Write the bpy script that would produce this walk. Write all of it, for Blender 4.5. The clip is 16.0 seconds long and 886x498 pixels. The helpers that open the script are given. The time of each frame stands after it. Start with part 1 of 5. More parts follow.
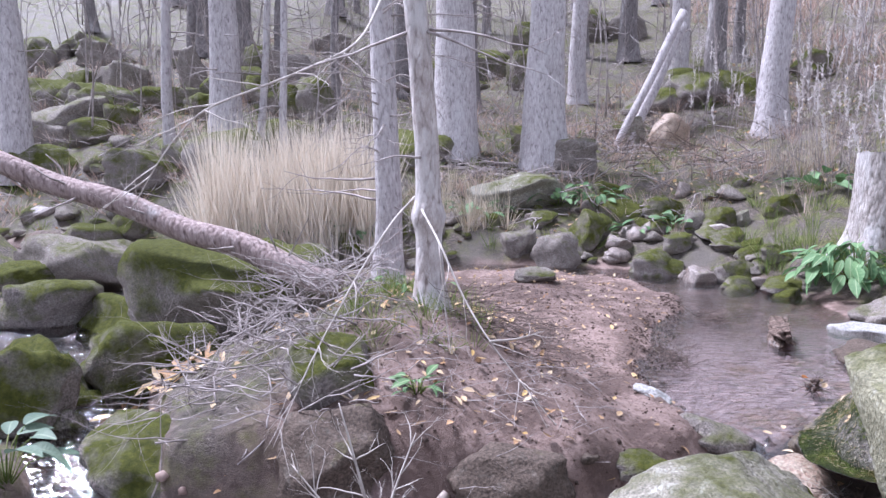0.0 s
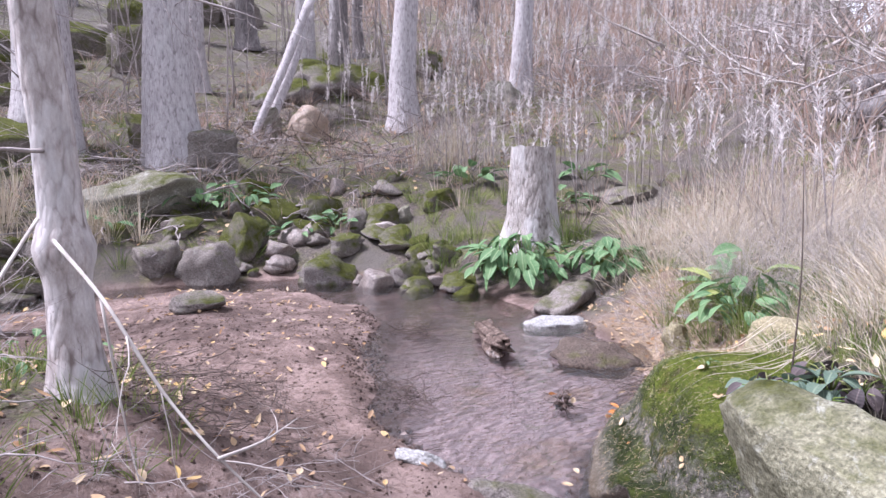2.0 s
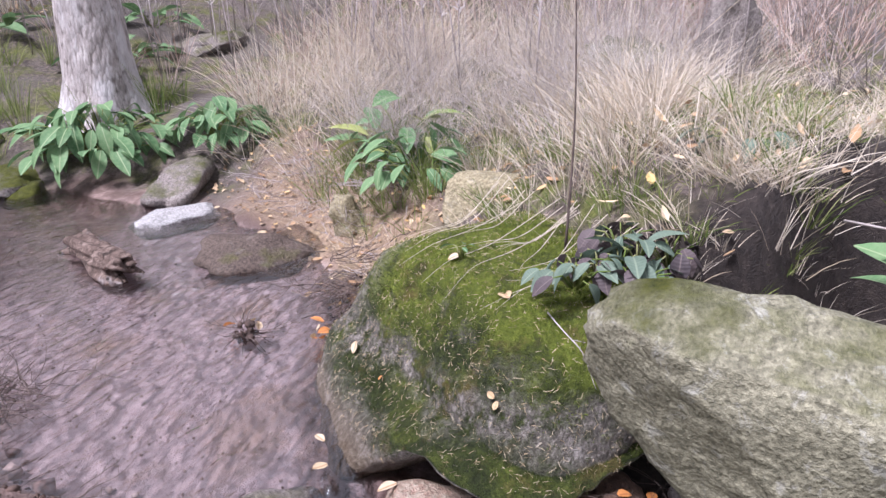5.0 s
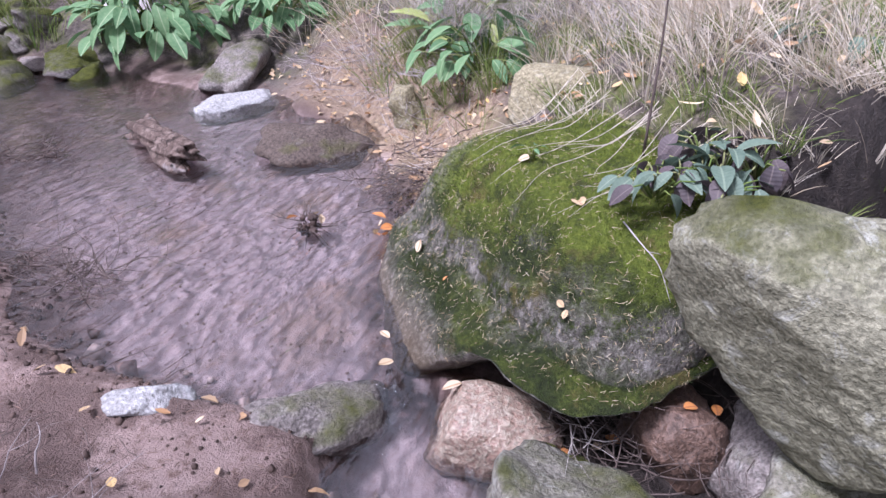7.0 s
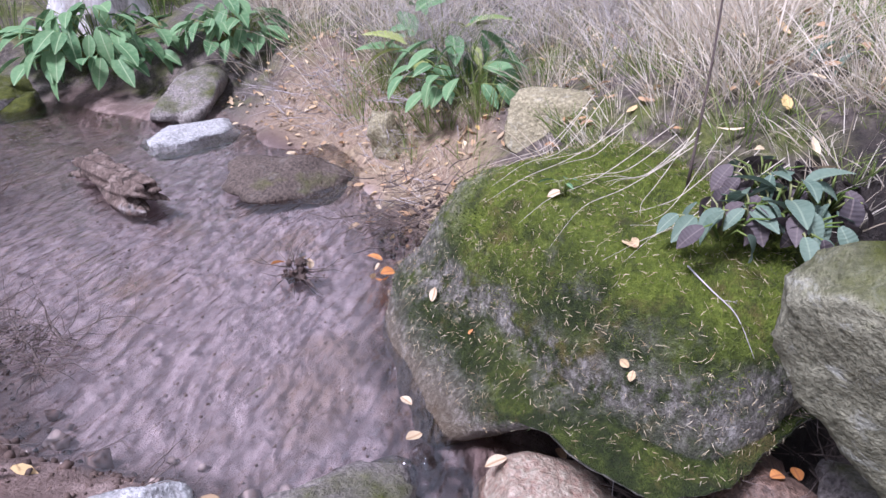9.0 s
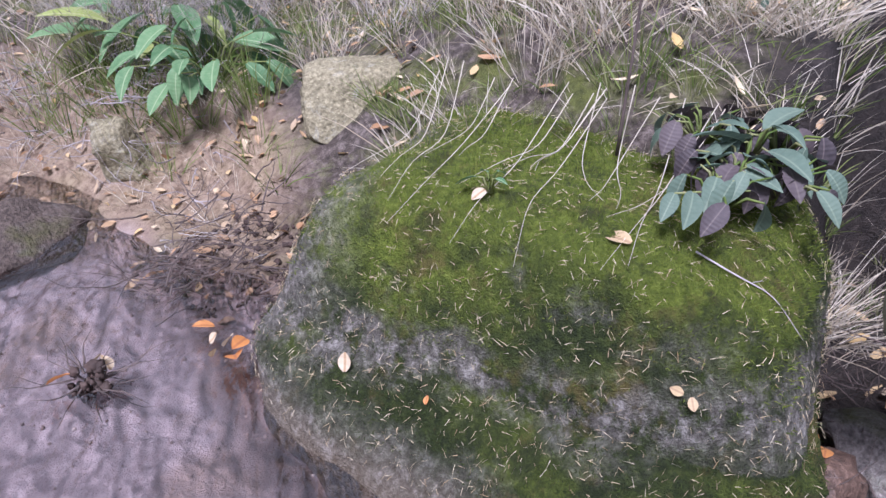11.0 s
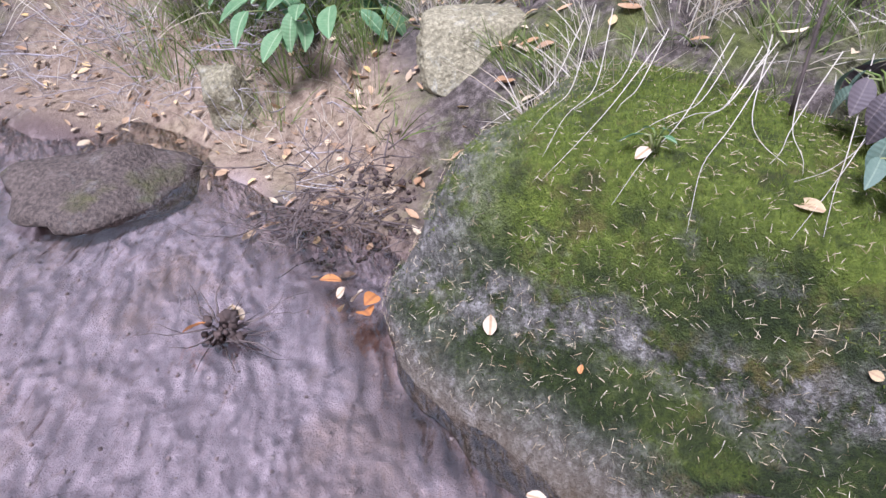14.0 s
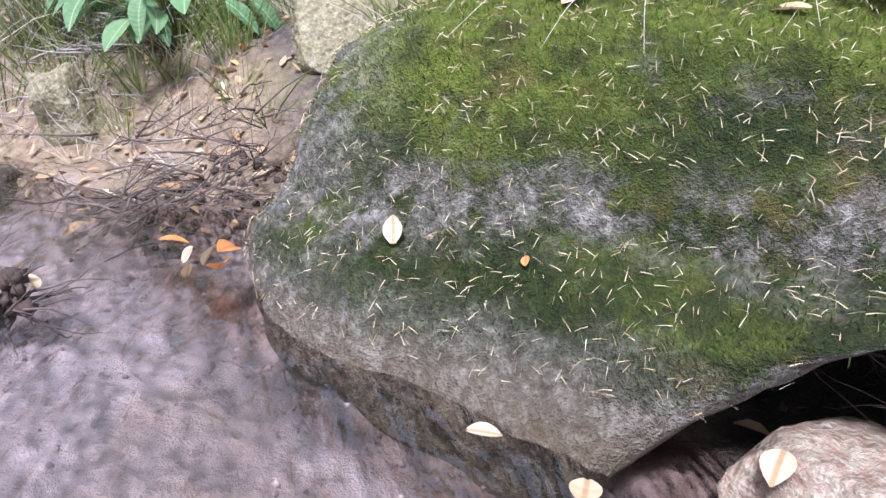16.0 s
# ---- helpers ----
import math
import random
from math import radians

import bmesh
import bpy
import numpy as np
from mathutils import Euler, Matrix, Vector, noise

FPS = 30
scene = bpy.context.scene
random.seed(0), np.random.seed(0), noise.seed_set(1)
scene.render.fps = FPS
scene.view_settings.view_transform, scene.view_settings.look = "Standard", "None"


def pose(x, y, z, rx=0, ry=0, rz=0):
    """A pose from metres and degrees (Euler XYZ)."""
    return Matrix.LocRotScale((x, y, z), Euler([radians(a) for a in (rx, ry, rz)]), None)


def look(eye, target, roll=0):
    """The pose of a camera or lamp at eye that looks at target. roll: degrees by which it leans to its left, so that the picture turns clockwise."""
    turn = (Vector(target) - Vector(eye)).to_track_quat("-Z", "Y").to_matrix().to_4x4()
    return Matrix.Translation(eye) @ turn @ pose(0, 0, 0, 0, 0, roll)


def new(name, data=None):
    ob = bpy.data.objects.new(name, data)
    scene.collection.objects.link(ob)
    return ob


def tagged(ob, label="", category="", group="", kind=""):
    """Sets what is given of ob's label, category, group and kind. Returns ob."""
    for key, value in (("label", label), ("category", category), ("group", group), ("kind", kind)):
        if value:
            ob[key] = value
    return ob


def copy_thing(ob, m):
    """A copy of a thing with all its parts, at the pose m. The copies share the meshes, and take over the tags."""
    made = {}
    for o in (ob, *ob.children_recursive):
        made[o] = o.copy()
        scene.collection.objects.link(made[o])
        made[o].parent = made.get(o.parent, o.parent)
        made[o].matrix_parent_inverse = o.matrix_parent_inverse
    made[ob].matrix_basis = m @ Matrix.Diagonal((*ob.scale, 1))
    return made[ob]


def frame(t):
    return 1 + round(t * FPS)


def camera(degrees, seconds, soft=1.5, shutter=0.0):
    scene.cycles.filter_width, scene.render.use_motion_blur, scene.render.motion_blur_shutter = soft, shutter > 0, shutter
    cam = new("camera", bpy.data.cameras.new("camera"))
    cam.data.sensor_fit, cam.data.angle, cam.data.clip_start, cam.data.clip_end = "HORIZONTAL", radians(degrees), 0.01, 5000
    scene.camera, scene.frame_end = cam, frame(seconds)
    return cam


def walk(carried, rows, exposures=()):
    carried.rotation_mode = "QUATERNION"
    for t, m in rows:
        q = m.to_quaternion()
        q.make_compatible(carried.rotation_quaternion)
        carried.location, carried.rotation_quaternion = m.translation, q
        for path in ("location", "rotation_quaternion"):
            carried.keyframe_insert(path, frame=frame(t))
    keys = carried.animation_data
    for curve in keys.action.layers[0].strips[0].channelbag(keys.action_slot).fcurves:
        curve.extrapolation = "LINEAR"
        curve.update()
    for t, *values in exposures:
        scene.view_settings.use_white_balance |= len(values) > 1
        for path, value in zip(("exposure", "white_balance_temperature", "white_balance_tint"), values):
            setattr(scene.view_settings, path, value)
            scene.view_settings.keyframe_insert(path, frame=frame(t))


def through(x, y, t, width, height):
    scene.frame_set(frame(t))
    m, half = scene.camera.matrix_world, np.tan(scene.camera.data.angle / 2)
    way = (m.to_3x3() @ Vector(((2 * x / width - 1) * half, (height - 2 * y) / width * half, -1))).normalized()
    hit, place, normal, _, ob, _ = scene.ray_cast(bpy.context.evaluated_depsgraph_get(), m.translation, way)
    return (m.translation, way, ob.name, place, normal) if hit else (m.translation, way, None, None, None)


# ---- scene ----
cam = camera(66.1, 16.0)
METRES, EYE, TILT, LEAN, TURN = 5.0, 1.36, -7.5, 0.0, 0.0
EXPOSURE = 1.1
ROWS = [
    (0.0, 0.0, 0.0, 0.0, 0.0, 0.0, -0.0),
    (0.5, -0.006, 0.0682, 0.0107, -1.4, 0.18, 0.14),
    (1.0, 0.0006, 0.1502, 0.0195, -11.33, -0.11, 1.73),
    (1.5, -0.0127, 0.2018, 0.0231, -21.39, -0.57, 2.96),
    (2.0, -0.041, 0.25, 0.0325, -31.66, -1.59, 4.16),
    (2.5, -0.032, 0.2878, 0.0234, -33.82, -2.26, 4.62),
    (3.0, 0.0067, 0.351, 0.0328, -42.12, -3.67, 5.52),
    (3.5, 0.0294, 0.3913, 0.0303, -50.83, -4.89, 6.26),
    (4.0, 0.0544, 0.4377, 0.0337, -60.7, -7.82, 6.86),
    (6.5, 0.0579, 0.4686, 0.0334, -66.98, -25.67, 7.57),
    (7.0, 0.0621, 0.4741, 0.0399, -63.46, -25.99, 7.45),
    (7.5, 0.0672, 0.4746, 0.0391, -62.88, -25.84, 7.48),
    (8.0, 0.0669, 0.4839, 0.0427, -62.64, -25.71, 7.39),
    (10.5, 0.1638, 0.6399, 0.0283, -91.38, -27.92, 7.47),
    (11.0, 0.1784, 0.6602, 0.0353, -98.66, -31.88, 7.13),
    (11.5, 0.1791, 0.6685, 0.0412, -100.87, -35.14, 7.17),
    (12.0, 0.1833, 0.698, 0.056, -101.3, -36.05, 7.1),
    (12.5, 0.1792, 0.7066, 0.0616, -98.82, -35.66, 7.32),
    (13.0, 0.1771, 0.7135, 0.0645, -94.92, -35.05, 7.58),
    (13.5, 0.1782, 0.7129, 0.0626, -93.74, -34.82, 7.62),
    (14.0, 0.1956, 0.7014, 0.0325, -93.96, -34.65, 7.53),
    (14.5, 0.2208, 0.7108, -0.0446, -98.16, -34.98, 7.21),
    (15.0, 0.2344, 0.723, -0.0751, -100.81, -29.04, 7.45),
    (15.5, 0.2259, 0.7204, -0.0749, -101.4, -23.65, 7.21),
    (16.0, 0.2217, 0.7109, -0.0829, -103.1, -22.77, 7.08),
]
walk(cam, [(t, pose(0, 0, EYE, TILT, LEAN, TURN) @ pose(METRES * x, METRES * y, METRES * z, 90 + pitch, roll, yaw)) for t, x, y, z, yaw, pitch, roll in ROWS],
     exposures=[(t, EXPOSURE + s, k, tint) for t, s, k, tint in ((0.0, .4, 5350, 20), (2.0, .32, 5600, 22), (3.5, .1, 5800, 22), (4.0, .12, 5800, 22), (6.5, .1, 5400, 26), (8.0, .15, 5350, 26), (10.5, -.15, 5250, 24),
                                                                     (11.5, -.05, 5250, 25), (12.5, .15, 5250, 25), (14.0, .08, 5200, 22), (14.5, .02, 5150, 19), (16.0, .3, 5350, 16))])

# ---- world and sun: bright overcast autumn day ----
world = bpy.data.worlds.new("sky")
scene.world = world
world.use_nodes = True
wn = world.node_tree.nodes
sky = wn.new("ShaderNodeTexSky")
sky.sky_type = "NISHITA"
sky.sun_disc = False
sky.sun_elevation = radians(60)
sky.sun_rotation = radians(300)
sky.air_density = 1.0
sky.dust_density = 0.4
sky.ozone_density = 1.0
veil = wn.new("ShaderNodeHueSaturation")
veil.inputs["Saturation"].default_value = 0.064
world.node_tree.links.new(sky.outputs[0], veil.inputs["Color"])
world.node_tree.links.new(veil.outputs[0], wn["Background"].inputs[0])
wn["Background"].inputs[1].default_value = 0.105
sun = new("sun", bpy.data.lights.new("sun", "SUN"))
sun.data.energy = 3.6
sun.data.angle = radians(15)
sun.data.color = (1.0, 0.95, 0.9)
sun.matrix_world = look((8 * math.sin(radians(300)), 8 * math.cos(radians(300)), 13.86), (0, 0, 0))

# ---- the lie of the land ----
def hashed(ix, iy, seed):
    v = np.sin(ix * 127.1 + iy * 311.7 + seed * 74.7) * 43758.5453
    return v - np.floor(v)


def rough2(x, y, seed=0):
    """Smooth value noise in -1..1."""
    ix, iy = np.floor(x), np.floor(y)
    fx, fy = x - ix, y - iy
    fx, fy = fx * fx * (3 - 2 * fx), fy * fy * (3 - 2 * fy)
    a, b = hashed(ix, iy, seed), hashed(ix + 1, iy, seed)
    c, d = hashed(ix, iy + 1, seed), hashed(ix + 1, iy + 1, seed)
    return ((a * (1 - fx) + b * fx) * (1 - fy) + (c * (1 - fx) + d * fx) * fy) * 2 - 1


def ease(a, b, v):
    s = np.clip((v - a) / (b - a), 0, 1)
    return s * s * (3 - 2 * s)


# streams: x, y, half width, water level
BROOK = [(-8, 9.4, .8, .16), (-4.2, 8.7, .7, .1), (-1.5, 8.5, .45, .04), (.4, 8.4, .3, .02), (2.1, 8.0, .35, .01), (2.95, 6.7, .55, 0),
         (2.75, 5.4, .82, .012), (2.22, 4.4, .8, .012), (1.8, 3.78, .6, .01), (1.6, 3.3, .27, 0)]
SPILL = [(1.6, 3.32, .18, 0), (1.52, 3.13, .13, -.05), (1.42, 3.02, .23, -.11), (1.24, 2.9, .22, -.15), (.7, 2.62, .22, -.24), (0, 2.42, .3, -.26), (-.8, 2.5, .34, -.28), (-1.5, 2.4, .45, -.3)]
SIDE = [(-4.3, 8.6, .5, .1), (-3.7, 7.4, .6, .06), (-3.2, 6.2, .5, -.02), (-2.8, 5.1, .55, -.06), (-2.3, 4.2, .4, -.08), (-1.9, 3.6, .3, -.14), (-1.65, 3.05, .32, -.26),
        (-1.6, 2.3, .45, -.3), (-1.9, .8, .6, -.36), (-2.6, -2, .8, -.45), (-4, -8, 1, -.6)]
# the outer foot of the far slope and of the bank beside the boulder
FOOT = [(-40, 9), (-12, 10), (-8, 10), (-4.2, 9.3), (-1.5, 8.9), (.4, 8.75), (2.3, 8.5), (3.2, 7.5), (3.75, 6.5), (3.75, 5.4), (3.4, 4.6), (2.9, 3.9), (2.4, 3.3),
        (2.1, 2.85), (1.8, 2.45), (1.62, 1.9), (1.5, 1.0), (1.9, -1), (3, -10), (6, -40)]


# the dark hollow between boulder, slab and bank
HOLLOW = [(1.7, 2.52), (1.86, 2.28), (2.1, 1.98), (2.4, 1.75)]


def along(line, x, y):
    """Distance to a line of points, half width and level there, and the side (positive to its left)."""
    best = np.full(np.shape(x), 1e9)
    wide, level, side = np.zeros_like(best), np.zeros_like(best), np.zeros_like(best)
    for p, q in zip(line, line[1:]):
        dx, dy = q[0] - p[0], q[1] - p[1]
        s = np.clip(((x - p[0]) * dx + (y - p[1]) * dy) / (dx * dx + dy * dy), 0, 1)
        d = np.hypot(x - p[0] - s * dx, y - p[1] - s * dy)
        near = d < best
        best = np.where(near, d, best)
        side = np.where(near, np.sign(dx * (y - p[1]) - dy * (x - p[0])), side)
        if len(p) > 2:
            wide = np.where(near, p[2] + s * (q[2] - p[2]), wide)
            level = np.where(near, p[3] + s * (q[3] - p[3]), level)
    return best, wide, level, side


def ground(x, y):
    x, y = np.asarray(x, float), np.asarray(y, float)
    d, _, _, side = along(FOOT, x, y)
    out = d * side
    north = .45 * ease(.4, 1.1, x)
    inner = -.12 + .17 * ease(2.3 + north, 3.05 + north, y) * ease(-2.2, -1.0, x)
    inner = inner + .5 * np.exp(-((x + .25) / np.where(x > -.25, .8, .95)) ** 2 - ((y - 3.95) / np.where(y < 3.95, 1.0, 1.2)) ** 2) * ease(1.9, 2.9, y)
    inner = inner + .10 * np.exp(-((x - .9) / .8) ** 2 - ((y - 6.2) / 1.3) ** 2)
    inner = inner + .12 * ease(-3.0, -4, x) + 1.7 * ease(-4.2, -7, x)
    back = ease(4.5, 8.0, y - .45 * np.maximum(x - 4, 0))
    r = np.maximum(out, 0)
    slope = .12 + .40 * np.minimum(r, 2.4) + .30 * np.clip(r - 2.4, 0, 6) + .40 * np.clip(r - 8.4, 0, 24) * (1 - .25 * ease(9, 19, x)) + .12 * np.clip(r - 32, 0, 30)
    slope = slope * (1 + .25 * ease(-1, -5, x))
    shelf = .30 * ease(0, .7, r) + .34 * ease(3.4, 2.4, y) * ease(0, .3, r) * ease(2.4, .9, r) + .125 * np.minimum(r, 9) + .11 * np.clip(r - 9, 0, 22)
    shelf = shelf + 2.1 * np.exp(-((x - 12.5) / 3.4) ** 2 - ((y - 7.6) / 3.4) ** 2)
    outer = slope * back + shelf * (1 - back)
    z = inner + (outer - inner) * ease(-.12, .35, out)
    z = z + .05 * rough2(x * 1.3, y * 1.3, 3) * ease(-.2, 1.0, out) + .03 * rough2(x * 3.1, y * 3.1, 5) + .012 * rough2(x * 9, y * 9, 7)
    b, _, _, _ = along(HOLLOW, x, y)
    z = np.where(z > -.12, -.12 + (z + .12) * ease(.1, .3, b), z)
    z = z + .22 * rough2(x * .55, y * .55, 9) * ease(.8, 3, out) * back
    for line, deep in ((BROOK, .07), (SPILL, .08), (SIDE, .12)):
        b, w, lv, _ = along(line, x, y)
        w = w * (1 + .18 * rough2(x * 2.3, y * 2.3, 11))
        bed = lv - deep + .012 * rough2(x * 6, y * 6, 13)
        z = np.where(z > bed, bed + (z - bed) * ease(.8, 1.25, b / w), z)
    return z


def gz(x, y):
    return float(ground(x, y))

# ---- materials ----
class Nodes:
    """A short way to write node materials."""

    def __init__(self, name):
        self.mat = bpy.data.materials.new(name)
        self.mat.use_nodes = True
        self.tree = self.mat.node_tree
        self.bsdf = self.tree.nodes["Principled BSDF"]
        self.coord = self.tree.nodes.new("ShaderNodeTexCoord").outputs["Object"]

    def node(self, kind, **inputs):
        n = self.tree.nodes.new("ShaderNode" + kind)
        for key, v in inputs.items():
            self.put(n.inputs[key.replace("_", " ")], v)
        return n

    def put(self, socket, v):
        if isinstance(v, bpy.types.NodeSocket):
            self.tree.links.new(v, socket)
        else:
            socket.default_value = v

    def noise(self, scale, detail=4, rough=.6, vector=None, distortion=0):
        return self.node("TexNoise", Vector=vector or self.coord, Scale=scale, Detail=detail, Roughness=rough, Distortion=distortion).outputs["Fac"]

    def ramp(self, fac, *stops):
        n = self.node("ValToRGB", Fac=fac)
        e = n.color_ramp.elements
        while len(e) < len(stops):
            e.new(.5)
        for el, (p, c) in zip(e, stops):
            el.position, el.color = p, (*c, 1) if len(c) == 3 else c
        return n.outputs[0]

    def mask(self, fac, low, high):
        return self.node("MapRange", Value=fac, From_Min=low, From_Max=high).outputs[0]

    def mix(self, fac, a, b, blend="MIX"):
        n = self.tree.nodes.new("ShaderNodeMix")
        n.data_type, n.blend_type = "RGBA", blend
        self.put(n.inputs[0], fac)
        for i, v in ((6, a), (7, b)):
            self.put(n.inputs[i], (*v, 1) if isinstance(v, tuple) and len(v) == 3 else v)
        return n.outputs[2]

    def maths(self, op, a, b=0.0):
        n = self.tree.nodes.new("ShaderNodeMath")
        n.operation = op
        self.put(n.inputs[0], a)
        self.put(n.inputs[1], b)
        return n.outputs[0]

    def done(self, colour, rough=.85, height=None, strength=.5, distance=.01, spec=.3, through=0.0):
        self.put(self.bsdf.inputs["Base Color"], (*colour, 1) if isinstance(colour, tuple) else colour)
        self.put(self.bsdf.inputs["Roughness"], rough)
        self.bsdf.inputs["Specular IOR Level"].default_value = spec
        if height is not None:
            b = self.node("Bump", Strength=strength, Distance=distance, Height=height)
            self.put(self.bsdf.inputs["Normal"], b.outputs[0])
        if through:
            out = self.tree.nodes["Material Output"]
            tl = self.node("BsdfTranslucent", Color=(*colour, 1) if isinstance(colour, tuple) else colour)
            m = self.node("MixShader", Fac=through)
            self.put(m.inputs[1], self.bsdf.outputs[0])
            self.put(m.inputs[2], tl.outputs[0])
            self.put(out.inputs[0], m.outputs[0])
        return self.mat


def rock_material(name, dark, pale, moss=.5, lichen=0.0, wet=0.0, moss_low=(.035, .042, .008), moss_high=(.16, .165, .028)):
    n = Nodes(name)
    big, mid, fine = n.noise(2.2, 5), n.noise(9, 6, .7), n.noise(70, 3, .7)
    col = n.ramp(mid, (.25, dark), (.75, pale))
    col = n.mix(n.mask(fine, .35, .75), col, n.mix(.55, col, tuple(min(.5, v * 2.3) for v in pale)))
    speck = n.node("TexVoronoi", Vector=n.coord, Scale=130.0).outputs["Color"]
    col = n.mix(.3, col, n.node("RGBToBW", Color=speck).outputs[0], "OVERLAY")
    if lichen:
        col = n.mix(n.maths("MULTIPLY", n.mask(n.noise(14, 6, .75, distortion=.6), .55, .66), lichen), col, (.5, .5, .45))
    up = n.node("SeparateXYZ", Vector=n.node("NewGeometry").outputs["Normal"]).outputs[2]
    grow = n.maths("ADD", n.maths("MULTIPLY", up, .4), n.maths("ADD", n.maths("MULTIPLY", big, 1.1), n.maths("MULTIPLY", mid, .6)))
    m = n.mask(grow, 1.5 - moss, 1.85 - moss)
    mossy = n.ramp(n.noise(28, 6, .75), (.3, moss_low), (.6, tuple((a + b) / 2 for a, b in zip(moss_low, moss_high))), (.8, moss_high))
    col = n.mix(m, col, mossy)
    h = n.maths("ADD", n.maths("MULTIPLY", fine, .4), n.maths("ADD", mid, n.maths("MULTIPLY", m, n.maths("MULTIPLY", n.noise(160, 3, .8), 1.4))))
    rough = n.maths("MAXIMUM", n.maths("MULTIPLY", m, .95), .85 - .6 * wet)
    return n.done(col, rough, h, .8, .02, .25 + .3 * wet)


ROCK = rock_material("mossy_rock", (.07, .058, .054), (.2, .175, .165), .66, .3)
ROCK_GREEN = rock_material("very_mossy_rock", (.06, .052, .045), (.19, .165, .15), .78, .2)
ROCK_PALE = rock_material("pale_rock", (.075, .069, .054), (.2, .184, .152), .45, .5)
ROCK_BARE = rock_material("bare_rock", (.06, .05, .046), (.19, .165, .15), .42, .25)
SLAB = rock_material("lichened_slab", (.075, .07, .046), (.19, .18, .125), .36, .45)
ROCK_DULL = rock_material("dull_brown_rock", (.03, .022, .018), (.085, .064, .052), .25, .1)
ROCK_BROWN = rock_material("brown_wet_rock", (.045, .026, .018), (.12, .075, .055), .1, 0, .5)
ROCK_GREY = rock_material("bare_grey_rock", (.16, .15, .145), (.36, .34, .33), -.1, .3)
ROCK_TAN = rock_material("tan_block_stone", (.1, .083, .048), (.22, .19, .12), .3, .3)
ROCK_WET = rock_material("wet_rock", (.07, .055, .05), (.2, .165, .15), .3, 0, .8)
ROCK_RED = rock_material("reddish_wet_rock", (.15, .085, .06), (.34, .22, .17), .1, 0, .7)

# one great boulder: bare streaked side, green moss on its top and in patches
n = Nodes("boulder_moss")
big, mid, fine, tiny = n.noise(2.6, 5, .6, distortion=.5), n.noise(9, 6, .7), n.noise(55, 4, .75), n.noise(220, 2, .8)
stone = n.ramp(fine, (.28, (.05, .043, .036)), (.52, (.17, .15, .13)), (.75, (.45, .41, .37)))
stone = n.mix(n.mask(n.noise(17, 5, .75), .56, .68), stone, (.37, .335, .305))
xyz = n.node("SeparateXYZ", Vector=n.coord)
up = n.node("SeparateXYZ", Vector=n.node("NewGeometry").outputs["Normal"]).outputs[2]
stone = n.mix(n.mask(xyz.outputs[2], -.09, -.19), stone, n.mix(.6, stone, (.13, .08, .04)))
grow = n.maths("ADD", n.maths("ADD", n.maths("MULTIPLY", up, .45), n.maths("MULTIPLY", mid, .7)), n.maths("MULTIPLY", big, .8))
s_along = n.maths("ADD", n.maths("MULTIPLY", xyz.outputs[0], -.607), n.maths("MULTIPLY", xyz.outputs[1], -.795))
seam = n.maths("SUBTRACT", xyz.outputs[2], n.maths("ADD", .03, n.maths("MULTIPLY", s_along, .08)))
seam = n.maths("ABSOLUTE", n.maths("ADD", seam, n.maths("MULTIPLY", n.maths("SUBTRACT", n.noise(5, 4, .6), .5), .16)))
bare = n.maths("MULTIPLY", n.mask(seam, .075, .02), n.mask(n.noise(16, 6, .75), .42, .54))
bare = n.maths("MAXIMUM", bare, n.maths("MULTIPLY", n.mask(s_along, -.3, -.5), n.mask(mid, .4, .55)))
bare = n.maths("MAXIMUM", bare, n.mask(n.maths("ADD", xyz.outputs[2], n.maths("MULTIPLY", mid, .14)), -.0, -.07))
m = n.maths("MULTIPLY", n.mask(grow, .72, .95), n.maths("SUBTRACT", 1.0, n.maths("MULTIPLY", bare, .92)))
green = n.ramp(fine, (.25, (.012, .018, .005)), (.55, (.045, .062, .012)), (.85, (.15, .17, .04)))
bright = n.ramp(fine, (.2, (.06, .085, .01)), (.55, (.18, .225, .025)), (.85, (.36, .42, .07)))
# moss varies by noise; high, upward parts also coloured brighter for light from above
crown_light = n.maths("ADD", n.maths("ADD", n.noise(3.2, 3), n.maths("MULTIPLY", up, .3)), n.maths("MULTIPLY", xyz.outputs[2], .9))
green = n.mix(n.mask(crown_light, .7, .95), green, bright)
green = n.mix(n.maths("MULTIPLY", n.mask(n.noise(6, 5, .75), .54, .66), .75), green, (.17, .125, .04))
green = n.mix(n.maths("MULTIPLY", n.mask(n.noise(11, 5, .7), .52, .62), .6), green, (.03, .04, .012))
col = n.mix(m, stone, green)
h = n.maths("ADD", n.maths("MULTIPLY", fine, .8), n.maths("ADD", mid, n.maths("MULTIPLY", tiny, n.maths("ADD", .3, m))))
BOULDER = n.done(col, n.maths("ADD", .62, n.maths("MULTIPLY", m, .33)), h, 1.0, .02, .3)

# forest floor: earth, needles and litter, moss; wet red sand by the brook
n = Nodes("forest_floor")
a, b, c, d = n.noise(.9, 4), n.noise(5, 6, .7), n.noise(30, 5, .75), n.noise(120, 3, .8)
litter = n.ramp(c, (.3, (.018, .013, .01)), (.48, (.075, .057, .047)), (.64, (.2, .16, .14)), (.82, (.4, .34, .3)))
litter = n.mix(n.mask(b, .45, .62), litter, n.ramp(c, (.3, (.045, .05, .012)), (.75, (.17, .18, .045))))
litter = n.mix(n.mask(a, .5, .66), litter, n.ramp(d, (.3, (.035, .029, .025)), (.7, (.18, .155, .135))))
sand = n.ramp(b, (.3, (.20, .135, .115)), (.7, (.36, .265, .235)))
sand = n.mix(n.mask(c, .5, .66), sand, (.13, .078, .06))
sand = n.mix(n.mask(d, .6, .8), sand, (.46, .35, .31))
